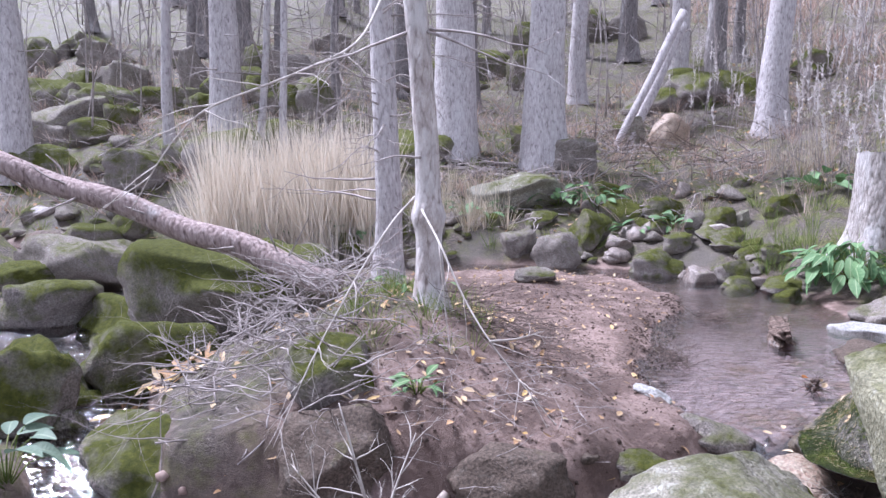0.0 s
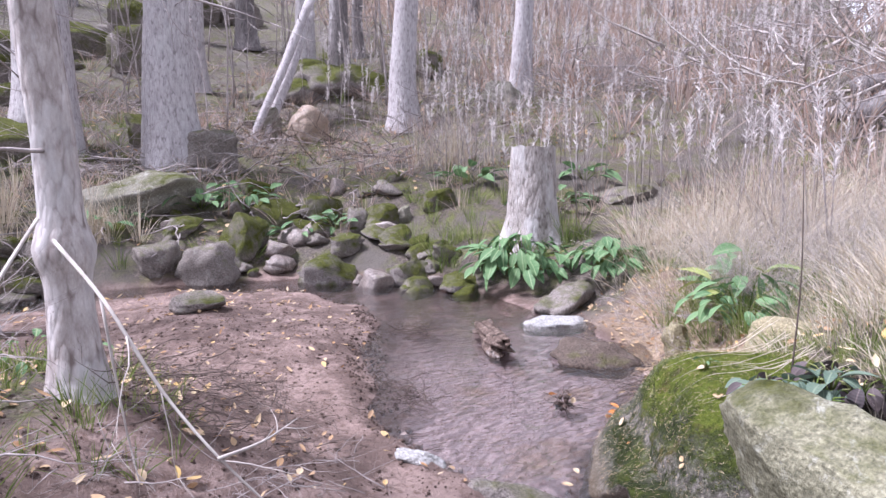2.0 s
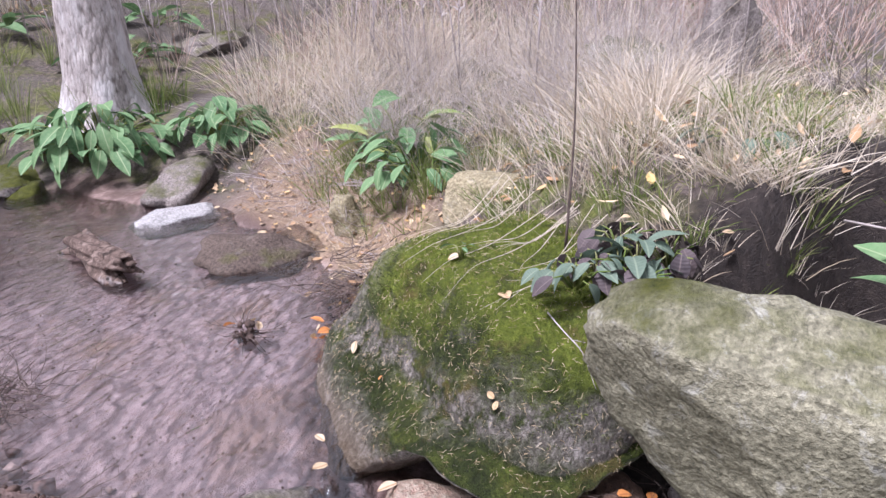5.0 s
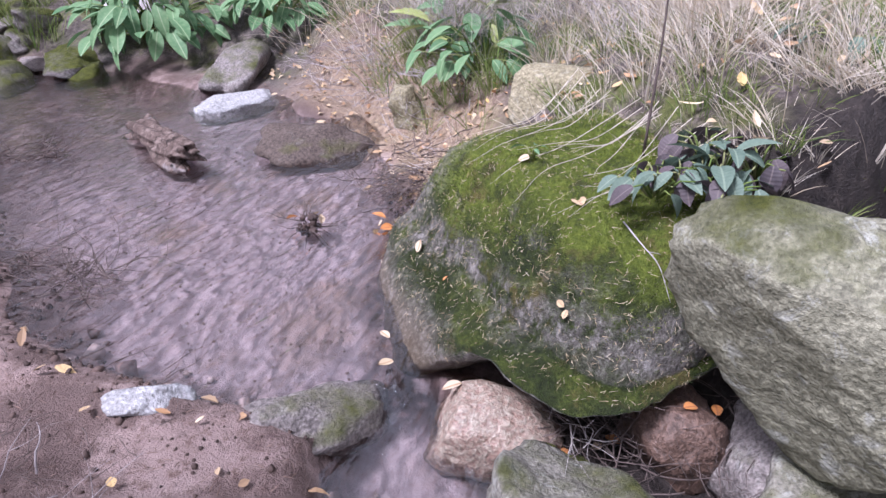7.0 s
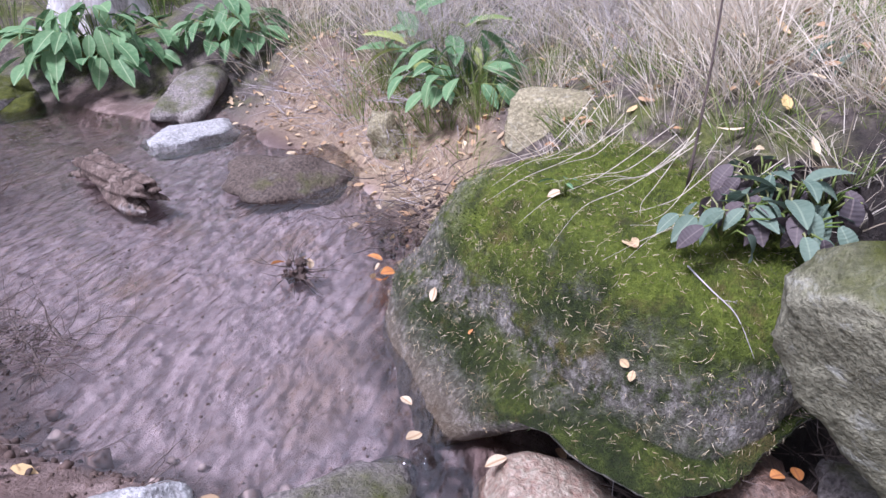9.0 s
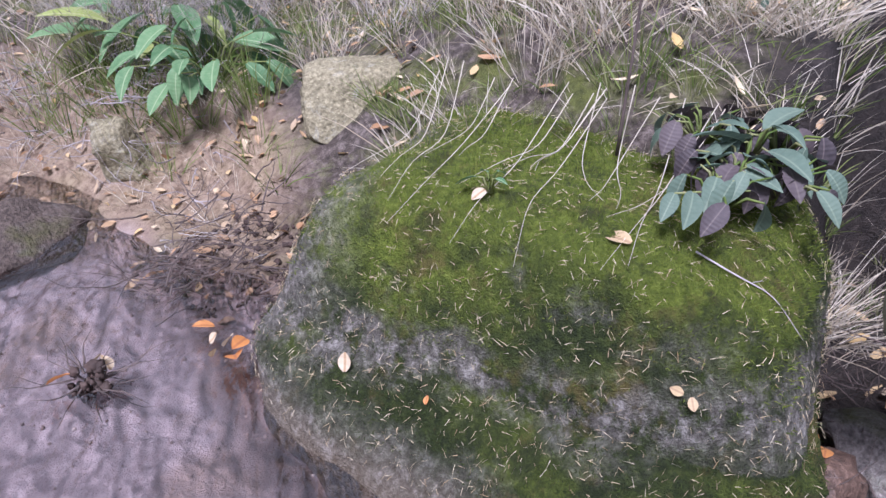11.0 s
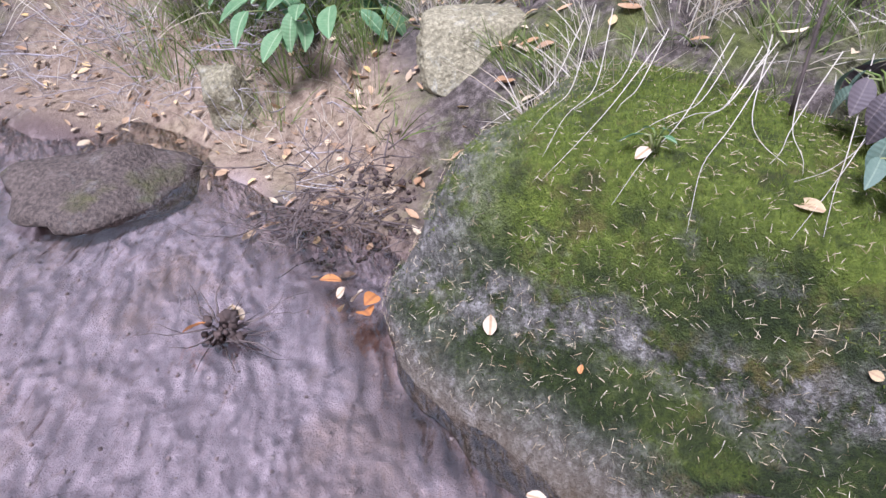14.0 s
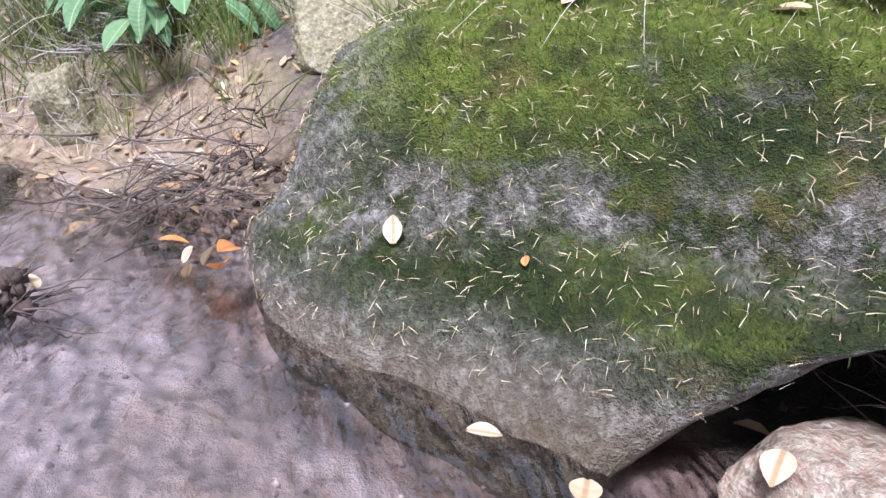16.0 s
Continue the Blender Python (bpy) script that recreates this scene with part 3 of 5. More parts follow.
# ---- trees ----
def tree(x, y, radius, lean=(0, 0), height=13.0, material=None, label="grey-barked spruce trunk with dead twigs", twigs=26, flare=1.5, knot=0, twig_from=.6, twig_len=1.0, sink=.1, name="tree", single=False):
    z = gz(x, y) - sink
    ob = tagged(new(name), label, "tree", "spruces on the slope")
    ob.location = (x, y, z)
    t = Heap()
    n, rows = 14, 46 if not knot else 120
    off = random.uniform(0, 50)

    def axis(h):
        return Vector((lean[0] * h + .05 * math.sin(h * .7 + off) * min(1, h), lean[1] * h + .04 * math.sin(h * .9 + off * 2) * min(1, h), h))

    for i in range(rows + 1):
        h = height * (i / rows) ** 1.6
        r = radius * (1 - .75 * h / height) * (1 + (flare - 1) * math.exp(-h / (radius * 2.2)))
        if knot:
            r *= 1 + .38 * math.exp(-((h - knot) / .07) ** 2)
        c = axis(h)
        for j in range(n):
            w = 2 * math.pi * j / n
            k = 1 + .07 * noisy(Vector((math.cos(w) * 2, math.sin(w) * 2, h * .8 + off)), 1.3, 3)
            if h < radius * 3:
                k += (flare - 1) * .22 * math.sin(w * 4 + off) * math.exp(-h / (radius * 1.6))
            t.v.append(c + Vector((math.cos(w), math.sin(w), 0)) * r * k)
    for i in range(rows):
        for j in range(n):
            q = (j + 1) % n
            t.f.append((i * n + j, i * n + q, i * n + n + q, i * n + n + j))
    t.f.append(tuple(rows * n + j for j in range(n)))
    t.make("trunk", material or BARK, ob)
    b = Heap()
    for k in range(twigs):
        if single:
            b = Heap()
        h = random.uniform(twig_from, min(height * .75, twig_from + 5))
        w = random.uniform(0, 2 * math.pi)
        r = radius * (1 - .75 * h / height) * .9
        way = Vector((math.cos(w), math.sin(w), random.uniform(-.35, .3)))
        b.twig(axis(h) + Vector((math.cos(w), math.sin(w), 0)) * r, way, random.uniform(.3, 1) * twig_len, .004 + .012 * random.random(), 2, .3, 3, .05)
        if single:
            b.make("branch", TWIG, ob)
    if twigs and not single:
        tagged(b.make("dead_branch", TWIG, ob), kind="stuff")
    return ob


tree(1.72, 11.5, .33, (-.006, 0), label="thick grey spruce trunk with scarred foot", twigs=14, twig_from=2)
tree(.16, 12.0, .36, (0, 0), label="thick grey spruce trunk among dry grass", twigs=18, twig_from=1.6)
tree(5.9, 12.4, .24, (.04, 0), label="pale grey spruce trunk on the slope", twigs=8, twig_from=2.5)
tree(8.3, 12.0, .2, (.02, 0), label="slender grey trunk above the brush", twigs=10, twig_from=1)
tree(-3.7, 11.8, .27, (-.02, 0), label="grey spruce trunk beside tan grass", twigs=24, twig_from=1)
tree(-7.2, 11.6, .24, (-.02, 0), label="spruce trunk with reddish foot", twigs=24, twig_from=1)
tree(-4.9, 12.4, .1, (0, 0), label="thin grey young spruce", twigs=26, twig_from=.5, height=9)
tree(-2.6, 11.3, .07, (0, 0), label="thin pale pole of a young spruce", twigs=24, twig_from=.5, height=8)
tree(-3.1, 11.6, .07, (.06, 0), label="thin leaning young spruce pole", twigs=20, twig_from=.5, height=8)
tree(-.6, 7.2, .14, (.0, 0), label="pale grey trunk behind the leaning birch", twigs=34, twig_from=.9, twig_len=1.3, single=True)
tree(-.07, 3.9, .076, (-.072, .02), height=8, material=BARK_PALE, label="thin pale leaning birch trunk on the mound", twigs=20, twig_from=.9, twig_len=.9, flare=1.9, knot=.6, name="birch_tree", single=True)
tree(3.2, 16.5, .2, (0, 0), label="grey trunk further up the slope", twigs=18, twig_from=1)
tree(5.2, 15.6, .22, (.01, 0), label="broken grey trunk on the slope", twigs=18, twig_from=1)
for _ in range(95):
    x, y = random.uniform(-16, 30), random.uniform(13, 36)
    if y < 14 + max(0, x - 6) * .2 or (x > 10 and y < 14):
        continue
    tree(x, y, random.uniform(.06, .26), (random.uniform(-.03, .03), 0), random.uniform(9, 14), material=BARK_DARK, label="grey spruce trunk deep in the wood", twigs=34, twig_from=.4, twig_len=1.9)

# tree stump
def stump(x, y, radius, height, label):
    ob = tagged(new("tree_stump"), label, "stump")
    z = gz(x, y) - .08
    ob.location = (x, y, z)
    h = Heap()
    n, rows = 36, 26
    for i in range(rows + 1):
        hh = height * i / rows
        for j in range(n):
            w = 2 * math.pi * j / n
            r = radius * (1 + .6 * math.exp(-hh / .2) * (1 + .5 * math.sin(w * 5 + 1)) + .07 * noisy(Vector((math.cos(w) * 3, math.sin(w) * 3, hh * 1.2)), 1.5, 4))
            r *= 1 - .10 * hh / height
            h.v.append(Vector((r * math.cos(w), r * math.sin(w), hh + (.03 * noisy(Vector((w * 2, 0, 3)), 1.2, 2) if i == rows else 0))))
    for i in range(rows):
        for j in range(n):
            q = (j + 1) % n
            h.f.append((i * n + j, i * n + q, i * n + n + q, i * n + n + j))
    h.make("stump_body", STUMP, ob)
    c = Heap()
    for k in range(4):
        for j in range(n):
            w = 2 * math.pi * j / n
            r = radius * .88 * (1 - k / 4)
            c.v.append(Vector((r * math.cos(w), r * math.sin(w), height - .012 + .012 * random.random())))
    for k in range(3):
        for j in range(n):
            q = (j + 1) % n
            c.f.append((k * n + j, k * n + q, k * n + n + q, k * n + n + j))
    c.f.append(tuple(3 * n + j for j in range(n)))
    top = c.make("cut_face", STUMP, ob)
    tagged(top, "weathered sawn top")
    return ob


stump(4.45, 6.93, .26, 1.51 - gz(4.45, 6.93), "weathered pale tree stump above leafy plants")

# ---- rocks along the brook and on the slope ----
rock(-1.72, 5.48, 0.27, (0.71, 0.57, 0.54), (-5, -6, -25), ROCK_GREEN, "big moss-covered boulder under the fallen log", 40)
rock(-3.47, 5.77, 0.03, (0.48, 0.38, 0.30), (2, -1, 4), ROCK, "flat mossy rock in the side arm", 41)
rock(-3.86, 7.46, 0.15, (0.83, 0.66, 0.37), (-2, 4, -17), ROCK_BARE, "dark grey rock beside the log", 42)
rock(-4.24, 6.86, 0.13, (0.37, 0.30, 0.18), (5, -4, 12), ROCK_GREEN, "mossy rock at the pool edge", 43)
rock(-2.72, 5.72, -0.03, (0.45, 0.36, 0.25), (1, 1, -9), ROCK_GREEN, "round mossy rock in the side arm", 44)
rock(-1.92, 4.39, 0.02, (0.39, 0.31, 0.27), (-3, 6, 20), ROCK_GREEN, "wedge-shaped mossy rock in the cascade", 45)
rock(-2.31, 4.06, -0.09, (0.19, 0.15, 0.21), (4, -2, -1), ROCK_GREEN, "mossy stone by the cascade", 46)
rock(-2.34, 3.70, -0.00, (0.27, 0.21, 0.32), (0, 3, -22), ROCK_GREEN, "mossy rock beside broad leaves", 47)
rock(-2.09, 3.70, -0.17, (0.11, 0.09, 0.14), (-4, -5, 7), ROCK, "wet stone by the cascade", 48)
rock(-1.38, 3.23, -0.19, (0.41, 0.33, 0.23), (3, 0, -14), ROCK, "grey mossy rock below the cascade", 49)
rock(-.54, 3.2, .3, (.24, .19, .2), (-1, 5, 15), ROCK, "brown mossy stone in the mound's face", 50, .6, 5)
rock(-.44, 2.86, .06, (.3, .2, .22), (-5, -3, -6), ROCK_DULL, "dark brown stone at the mound's foot", 51, .6, 5)
rock(.33, 2.8, -.05, (.28, .19, .15), (2, 2, 13), ROCK_DULL, "grey stone below the sand", 52)
rock(.66, 3.02, -.02, (.13, .09, .07), (2, 2, 50), ROCK_DULL, "small stone at the sand edge", 53)
rock(.02, 2.9, .08, (.1, .08, .07), (12, 2, 80), ROCK_DULL, "small brown stone in the earth", 54)
rock(.9, 2.98, -.06, (.16, .1, .07), (2, -4, -20), ROCK, "low mossy stone at the sand edge", 55)
rock(-8.48, 15.29, 2.72, (0.61, 0.49, 0.39), (4, 1, 18), ROCK_GREEN, "mossy rock lying on the slope", 57)
rock(-6.26, 13.34, 2.03, (0.45, 0.36, 0.33), (0, 6, -3), ROCK_GREEN, "round mossy rock on the slope", 58)
rock(-8.70, 16.77, 3.12, (0.51, 0.41, 0.33), (-4, -2, -24), ROCK_GREEN, "mossy rock lying on the slope", 59)
rock(-6.01, 16.84, 3.37, (0.33, 0.27, 0.62), (3, 3, 5), ROCK_BARE, "upright grey rock between trunks", 60)
rock(-4.67, 17.62, 3.65, (0.42, 0.33, 0.50), (-1, -5, -16), ROCK_GREEN, "mossy rock between trunks", 61)
rock(-4.84, 11.11, 1.14, (0.55, 0.44, 0.36), (-5, 0, 13), ROCK, "dark rock above the pool", 62)
rock(-4.29, 11.58, 1.37, (0.41, 0.33, 0.30), (2, 5, -8), ROCK, "dark rock above the pool", 63)
rock(-6.92, 11.74, 1.23, (0.62, 0.49, 0.40), (-2, -3, 21), ROCK, "dark rock above the pool", 64)
rock(-5.06, 9.69, 0.24, (0.54, 0.43, 0.22), (5, 2, 0), ROCK, "wet rock in the upper pool", 65)
rock(-4.47, 9.77, 0.38, (0.36, 0.28, 0.21), (1, -6, -21), ROCK_GREEN, "mossy rock in the upper pool", 66)
rock(-1.83, 9.23, 0.20, (0.23, 0.19, 0.14), (-3, -1, 8), ROCK, "grey stone at the far bank", 67)
rock(-1.31, 9.09, 0.19, (0.27, 0.21, 0.21), (4, 4, -13), ROCK_GREEN, "mossy stone at the far bank", 68)
rock(2.46, 21.07, 4.84, (0.49, 0.39, 0.58), (0, -4, 16), ROCK_GREEN, "yellow-green mossy boulder on the slope", 69)
rock(4.76, 22.46, 5.47, (0.62, 0.50, 0.57), (-4, 1, -5), ROCK_GREEN, "yellow-green mossy boulder on the slope", 70)
rock(2.15, 17.70, 3.50, (0.48, 0.38, 0.58), (3, 6, 24), ROCK_GREEN, "mossy boulder behind the thick trunk", 71)
rock(5.77, 22.16, 5.39, (0.57, 0.46, 0.52), (-1, -2, 3), ROCK_BARE, "grey rock on the slope", 72)
rock(6.09, 16.87, 3.41, (0.74, 0.59, 0.49), (-5, 3, -18), ROCK, "grey rock on the slope", 73)
rock(8.30, 15.57, 3.44, (0.58, 0.47, 0.35), (2, -5, 11), ROCK_GREEN, "mossy rock lying on the slope", 74)
rock(1.14, 10.28, 0.83, (0.76, 0.61, 0.31), (-2, 0, -10), ROCK_PALE, "flat pale slab at the far bank", 75)
rock(4.17, 12.94, 1.77, (0.39, 0.31, 0.40), (5, 5, 19), ROCK_RED, "red round stone among brush", 76)
rock(3.65, 13.32, 1.80, (0.26, 0.21, 0.34), (1, -3, -2), ROCK_PALE, "pale stone among brush", 77)
rock(2.85, 7.52, 0.03, (0.19, 0.15, 0.17), (-3, 2, -23), ROCK_WET, "dark wet stone in the brook edge", 78)
rock(2.58, 8.04, 0.09, (0.30, 0.24, 0.22), (4, -6, 6), ROCK, "mossy stone in the brook edge", 79)
rock(3.22, 7.44, 0.11, (0.23, 0.18, 0.16), (0, -1, -15), ROCK, "grey stone at the brook edge", 80)
rock(1.43, 8.62, 0.15, (0.29, 0.23, 0.31), (-4, 4, 14), ROCK_BARE, "grey upright stone at the brook edge", 81)
rock(0.99, 8.92, 0.23, (0.25, 0.20, 0.19), (3, -4, -7), ROCK_BARE, "grey stone at the far bank", 82)
rock(1.95, 9.01, 0.41, (0.31, 0.25, 0.29), (-1, 1, 22), ROCK_GREEN, "moss-topped stone at the far bank", 83)
rock(2.55, 9.63, 0.62, (0.28, 0.23, 0.19), (-5, 6, 1), ROCK_GREEN, "mossy round stone at the far bank", 84)
rock(3.03, 9.35, 0.61, (0.25, 0.20, 0.21), (2, -2, -20), ROCK_GREEN, "mossy round stone at the far bank", 85)
rock(3.30, 8.79, 0.58, (0.17, 0.13, 0.17), (-2, 3, 9), ROCK_BARE, "smooth grey stone at the far bank", 86)
rock(3.54, 8.71, 0.59, (0.20, 0.16, 0.16), (5, -5, -12), ROCK_GREEN, "mossy round stone at the far bank", 87)
rock(3.79, 8.57, 0.62, (0.09, 0.08, 0.14), (1, 0, 17), ROCK_PALE, "small pale stone at the far bank", 88)
rock(2.51, 10.30, 0.89, (0.23, 0.18, 0.15), (-3, 5, -4), ROCK_GREEN, "mossy stone on the bank", 89)
rock(4.22, 8.54, 0.78, (0.24, 0.19, 0.14), (4, -3, -25), ROCK_GREEN, "mossy stone on the bank", 90)
rock(0.92, 6.71, 0.20, (0.20, 0.16, 0.08), (0, 2, 4), ROCK_BARE, "flat stone at the sand", 91)
rock(6.20, 7.32, 0.83, (0.39, 0.31, 0.11), (-4, -6, -17), ROCK_BARE, "flat stone in the grass", 92)
rock(1.36, 9.48, 0.52, (0.24, 0.19, 0.12), (3, -1, 12), ROCK, "grey stone at the far bank", 93)
rock(2.71, 9.11, 0.45, (0.20, 0.16, 0.12), (-1, 4, -9), ROCK_GREEN, "mossy stone at the far bank", 94)
rock(3.42, 8.15, 0.39, (0.22, 0.18, 0.11), (-5, -4, 20), ROCK, "grey stone at the far bank", 95)
rock(2.91, 8.37, 0.32, (0.19, 0.15, 0.15), (2, 1, -1), ROCK, "grey stone at the far bank", 96)
rock(2.29, 8.77, 0.27, (0.16, 0.13, 0.12), (-2, 6, -22), ROCK_WET, "wet stone at the far bank", 97)
rock(3.54, 6.95, 0.04, (0.25, 0.20, 0.10), (5, -2, 7), ROCK, "flat stone under leafy plants", 98)
rock(3.66, 7.41, 0.30, (0.18, 0.14, 0.11), (1, 3, -14), ROCK, "stone under leafy plants", 99)
rock(5.51, 2.32, 0.93, (0.26, 0.21, 0.34), (-3, -5, 15), ROCK_BARE, "grey rock among dry stalks", 100)
rock(7.7, 11.7, gz(7.7, 11.7) + .05, (.6, .4, .32), (4, 6, 20), ROCK_PALE, "whitish rock half sunk in the brush", 161)
rock(5.3, 2.95, gz(5.3, 2.95) + .1, (.55, .36, .22), (4, -6, 10), ROCK_PALE, "large pale rock with bright moss in dry grass", 160, detail=5)

# ---- fallen log, dead poles and branches ----
def log(pts, radius, material, label, name="fallen_log", stubs=14):
    ob = tagged(new(name), label, "log")
    ob.location = pts[0]
    p = [Vector(q) - Vector(pts[0]) for q in pts]
    fine = []
    for a, b in zip(p, p[1:]):
        fine += [a.lerp(b, i / 12) for i in range(12)]
    fine.append(p[-1])
    h = Heap()
    h.tube([q + Vector((0, .015 * math.sin(i * .9), .02 * math.sin(i * .7))) for i, q in enumerate(fine)],
           [radius * (.72 + .28 * i / len(fine)) * (1 + .08 * noisy(q, 4, 3)) for i, q in enumerate(fine)], 16)
    h.make("trunk", material, ob)
    for _ in range(stubs):
        q = random.choice(fine[3:-2])
        s = Heap()
        way = Vector((random.uniform(-.8, .4), random.uniform(-1, .3), random.uniform(-.7, 1.0))).normalized()
        s.twig(q + way * radius * .7, way, random.uniform(.1, .5), .011, 1, .2, 1)
        s.make("branch_stub", TWIG, ob)
    return ob


log([(-6.6, 5.6, 2.1), (-3.42, 5.29, 1.33), (-2.09, 5.18, .89), (-.75, 4.92, .44)], .105, BARK_RED, "fallen barkless reddish log leaning across mossy rocks")
log([(3.2, 13.0, gz(3.2, 13.0) - .1), (4.7, 13.8, 4.2)], .09, BARK, "leaning dead pole on the slope", "dead_pole", 6)
log([(3.45, 13.1, gz(3.45, 13.1) - .1), (4.75, 14.0, 4.0)], .11, BARK, "leaning broken trunk on the slope", "dead_pole", 6)
for k, (x0, y0, x1, y1, up) in enumerate(((9.2, 6.7, 10.4, 4.3, .35), (9.6, 6.4, 10.2, 3.9, .6), (9.1, 6.0, 10.8, 5.2, .5))):
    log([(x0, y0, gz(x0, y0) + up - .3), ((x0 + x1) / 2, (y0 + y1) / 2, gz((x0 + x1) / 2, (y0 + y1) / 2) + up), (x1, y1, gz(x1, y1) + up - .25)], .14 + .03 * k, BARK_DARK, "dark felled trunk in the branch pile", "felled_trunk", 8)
tagged(rock(2.6, 5.1, .045, (.42, .085, .07), (4, 3, 68), ROTTEN, "rotten piece of wood lying in the brook", 140, .5, 9, 5, "sunken_wood", wild=.4), "rotten piece of wood lying in the brook", "wood")
tagged(rock(2.66, 5.26, .06, (.2, .05, .05), (-10, 8, 80), ROTTEN, "broken crumbling end of the sunken wood", 141, .5, 9, 4, "sunken_wood", wild=.5), "broken crumbling end of the sunken wood", "wood")


def branch(pts, radius, label, material=None, twigs=8, size=.35, depth=2, name="bare_branch"):
    ob = tagged(new(name), label, "branch")
    ob.location = pts[0]
    p = [Vector(q) - Vector(pts[0]) for q in pts]
    fine = []
    for a, b in zip(p, p[1:]):
        fine += [a.lerp(b, i / 5) for i in range(5)]
    fine.append(p[-1])
    for _ in range(3):
        fine = [fine[0]] + [(fine[i - 1] + 2 * fine[i] + fine[i + 1]) / 4 for i in range(1, len(fine) - 1)] + [fine[-1]]
    h = Heap()
    h.tube(fine, [radius * (1 - .8 * i / len(fine)) for i in range(len(fine))], 6)
    h.make("main_stem", material or TWIG_PALE, ob)
    for k in range(twigs):
        i = random.randrange(len(fine) // 4, len(fine) - 1)
        d = (fine[i + 1] - fine[i]).normalized()
        w = (d + Vector((random.uniform(-1, 1), random.uniform(-.6, .6), random.uniform(-.9, .5)))).normalized()
        t = Heap()
        t.twig(fine[i], w, size * random.uniform(.4, 1), radius * .4, depth, .3, 2)
        t.make("side_twig", material or TWIG_PALE, ob)
    return ob


branch([(-.16, 3.84, 1.15), (-.25, 3.4, 1.06), (-.43, 3.25, .78), (-.6, 2.95, .45), (-.72, 2.75, .15)], .007, "long bare branch drooping from the birch", twigs=9)
branch([(-.12, 3.82, 1.08), (-.02, 3.42, .95), (.1, 3.3, .68), (.22, 3.16, .5), (.45, 3.05, .22), (.6, 3.02, .05)], .0075, "long bare forked branch drooping over the sand", twigs=9)
branch([(.22, 3.16, .5), (.36, 3.2, .5), (.5, 3.28, .52)], .006, "thin side branch above the sand", twigs=3, size=.15)
branch([(-.02, 3.5, .93), (.02, 3.45, .5), (.06, 3.35, .25)], .005, "thin hanging twig by the birch", twigs=4, size=.2)
branch([(-.6, 7.1, 3.0), (-.7, 5.9, 2.3), (-1.26, 5.3, 1.95), (-1.75, 5.0, 1.72), (-1.98, 4.85, 1.4), (-2.2, 4.8, 1.0)], .014, "long arching dead branch of the grey trunk", twigs=14, size=.7)
branch([(-.22, 2.3, -.15), (-.28, 2.32, .15), (-.37, 2.33, .5)], .01, "bleached dead sapling in the lower water", twigs=12, size=.22)
branch([(-.24, 2.3, -.1), (-.2, 2.36, .1), (-.1, 2.4, .36)], .007, "bleached dead sapling twig", twigs=9, size=.2)
branch([(-.26, 2.3, -.1), (-.4, 2.3, .1), (-.55, 2.35, .26)], .007, "bleached dead sapling twig", twigs=8, size=.2)
for k in range(9):
    h_ = random.uniform(1.2, 3.4)
    a_ = random.choice((1, -1)) * random.uniform(.3, 1.1)
    branch([(-.62, 7.1, h_), (-.62 + a_ * .6, 6.9, h_ + .1), (-.62 + a_ * 1.3, 6.7, h_ - .15)], .01, "dead side branch of the grey trunk", TWIG, 9, .5)
branch([(2.3, 1.95, .66), (1.9, 1.75, .74), (1.5, 1.45, .75)], .004, "long pale straw lying over the slab", twigs=0)
branch([(2.25, 2.69, .5), (2.26, 2.68, .9), (2.25, 2.7, 1.35)], .0045, "dark upright dead stalk behind the boulder", TWIG_DARK, 0, name="dead_stalk")


# ---- brush, straw and grass ----
def scatter(n, x0, x1, y0, y1, keep=None):
    xs, ys = np.empty(0), np.empty(0)
    while len(xs) < n:
        x, y = np.random.uniform(x0, x1, 2 * n), np.random.uniform(y0, y1, 2 * n)
        ok = np.ones(2 * n, bool) if keep is None else keep(x, y)
        xs, ys = np.append(xs, x[ok]), np.append(ys, y[ok])
    xs, ys = xs[:n], ys[:n]
    return [(float(a), float(b), float(c)) for a, b, c in zip(xs, ys, ground(xs, ys))]


def off_water(x, y):
    dry = np.ones(np.shape(x), bool)
    for line in (BROOK, SPILL, SIDE):
        b, w, _, _ = along(line, x, y)
        dry = dry & (b > w * 1.1)
    return dry


def outside(x, y, least=.15):
    d, _, _, s = along(FOOT, x, y)
    return d * s > least


def clump(heap, x, y, z, n, height, spread_, width, bow=.15):
    for _ in range(n):
        a, r = random.uniform(0, 6.283), random.random() * spread_ * .3
        hgt = height * random.uniform(.45, 1)
        tip = Vector((math.cos(a), math.sin(a), 0)) * random.random() * spread_
        b = Vector((x + math.cos(a) * r, y + math.sin(a) * r, z - .02))
        heap.blade(b, b + tip + Vector((0, 0, hgt)), width * random.uniform(.6, 1.2), bow)


def meadow(spots, n, height, spread_, width, material, label, category="grass", bow=.15):
    h = Heap()
    for x, y, z in spots:
        clump(h, x, y, z, n, height * random.uniform(.6, 1.1), spread_, width, bow)
    return stuff(h.make("dry_grass" if material is not GRASS else "grass", material, None, False), label, category)


meadow(scatter(130, -3.3, -.9, 8.95, 9.9), 50, 1.75, .55, .006, FLUFFY_STRAW, "dense clump of tan feathery dry grass at the far bank")
meadow(scatter(30, -.4, 1.0, 9.3, 10.6), 30, .6, .3, .005, STRAW, "dry grass below the thick trunks")
meadow(scatter(10, 4.6, 5.6, 9.2, 10.2), 26, .95, .2, .004, STRAW, "upright tan grass tuft")
meadow(scatter(170, 3.4, 7.2, 2.2, 6.0, lambda x, y: outside(x, y, .35) & ((x - 3.3) ** 2 + (y - 3.6) ** 2 > .5) & ((x - 4.3) ** 2 + (y - 6.5) ** 2 > .8)), 26, .5, .6, .0022, STRAW, "pale straw grass on the bank")
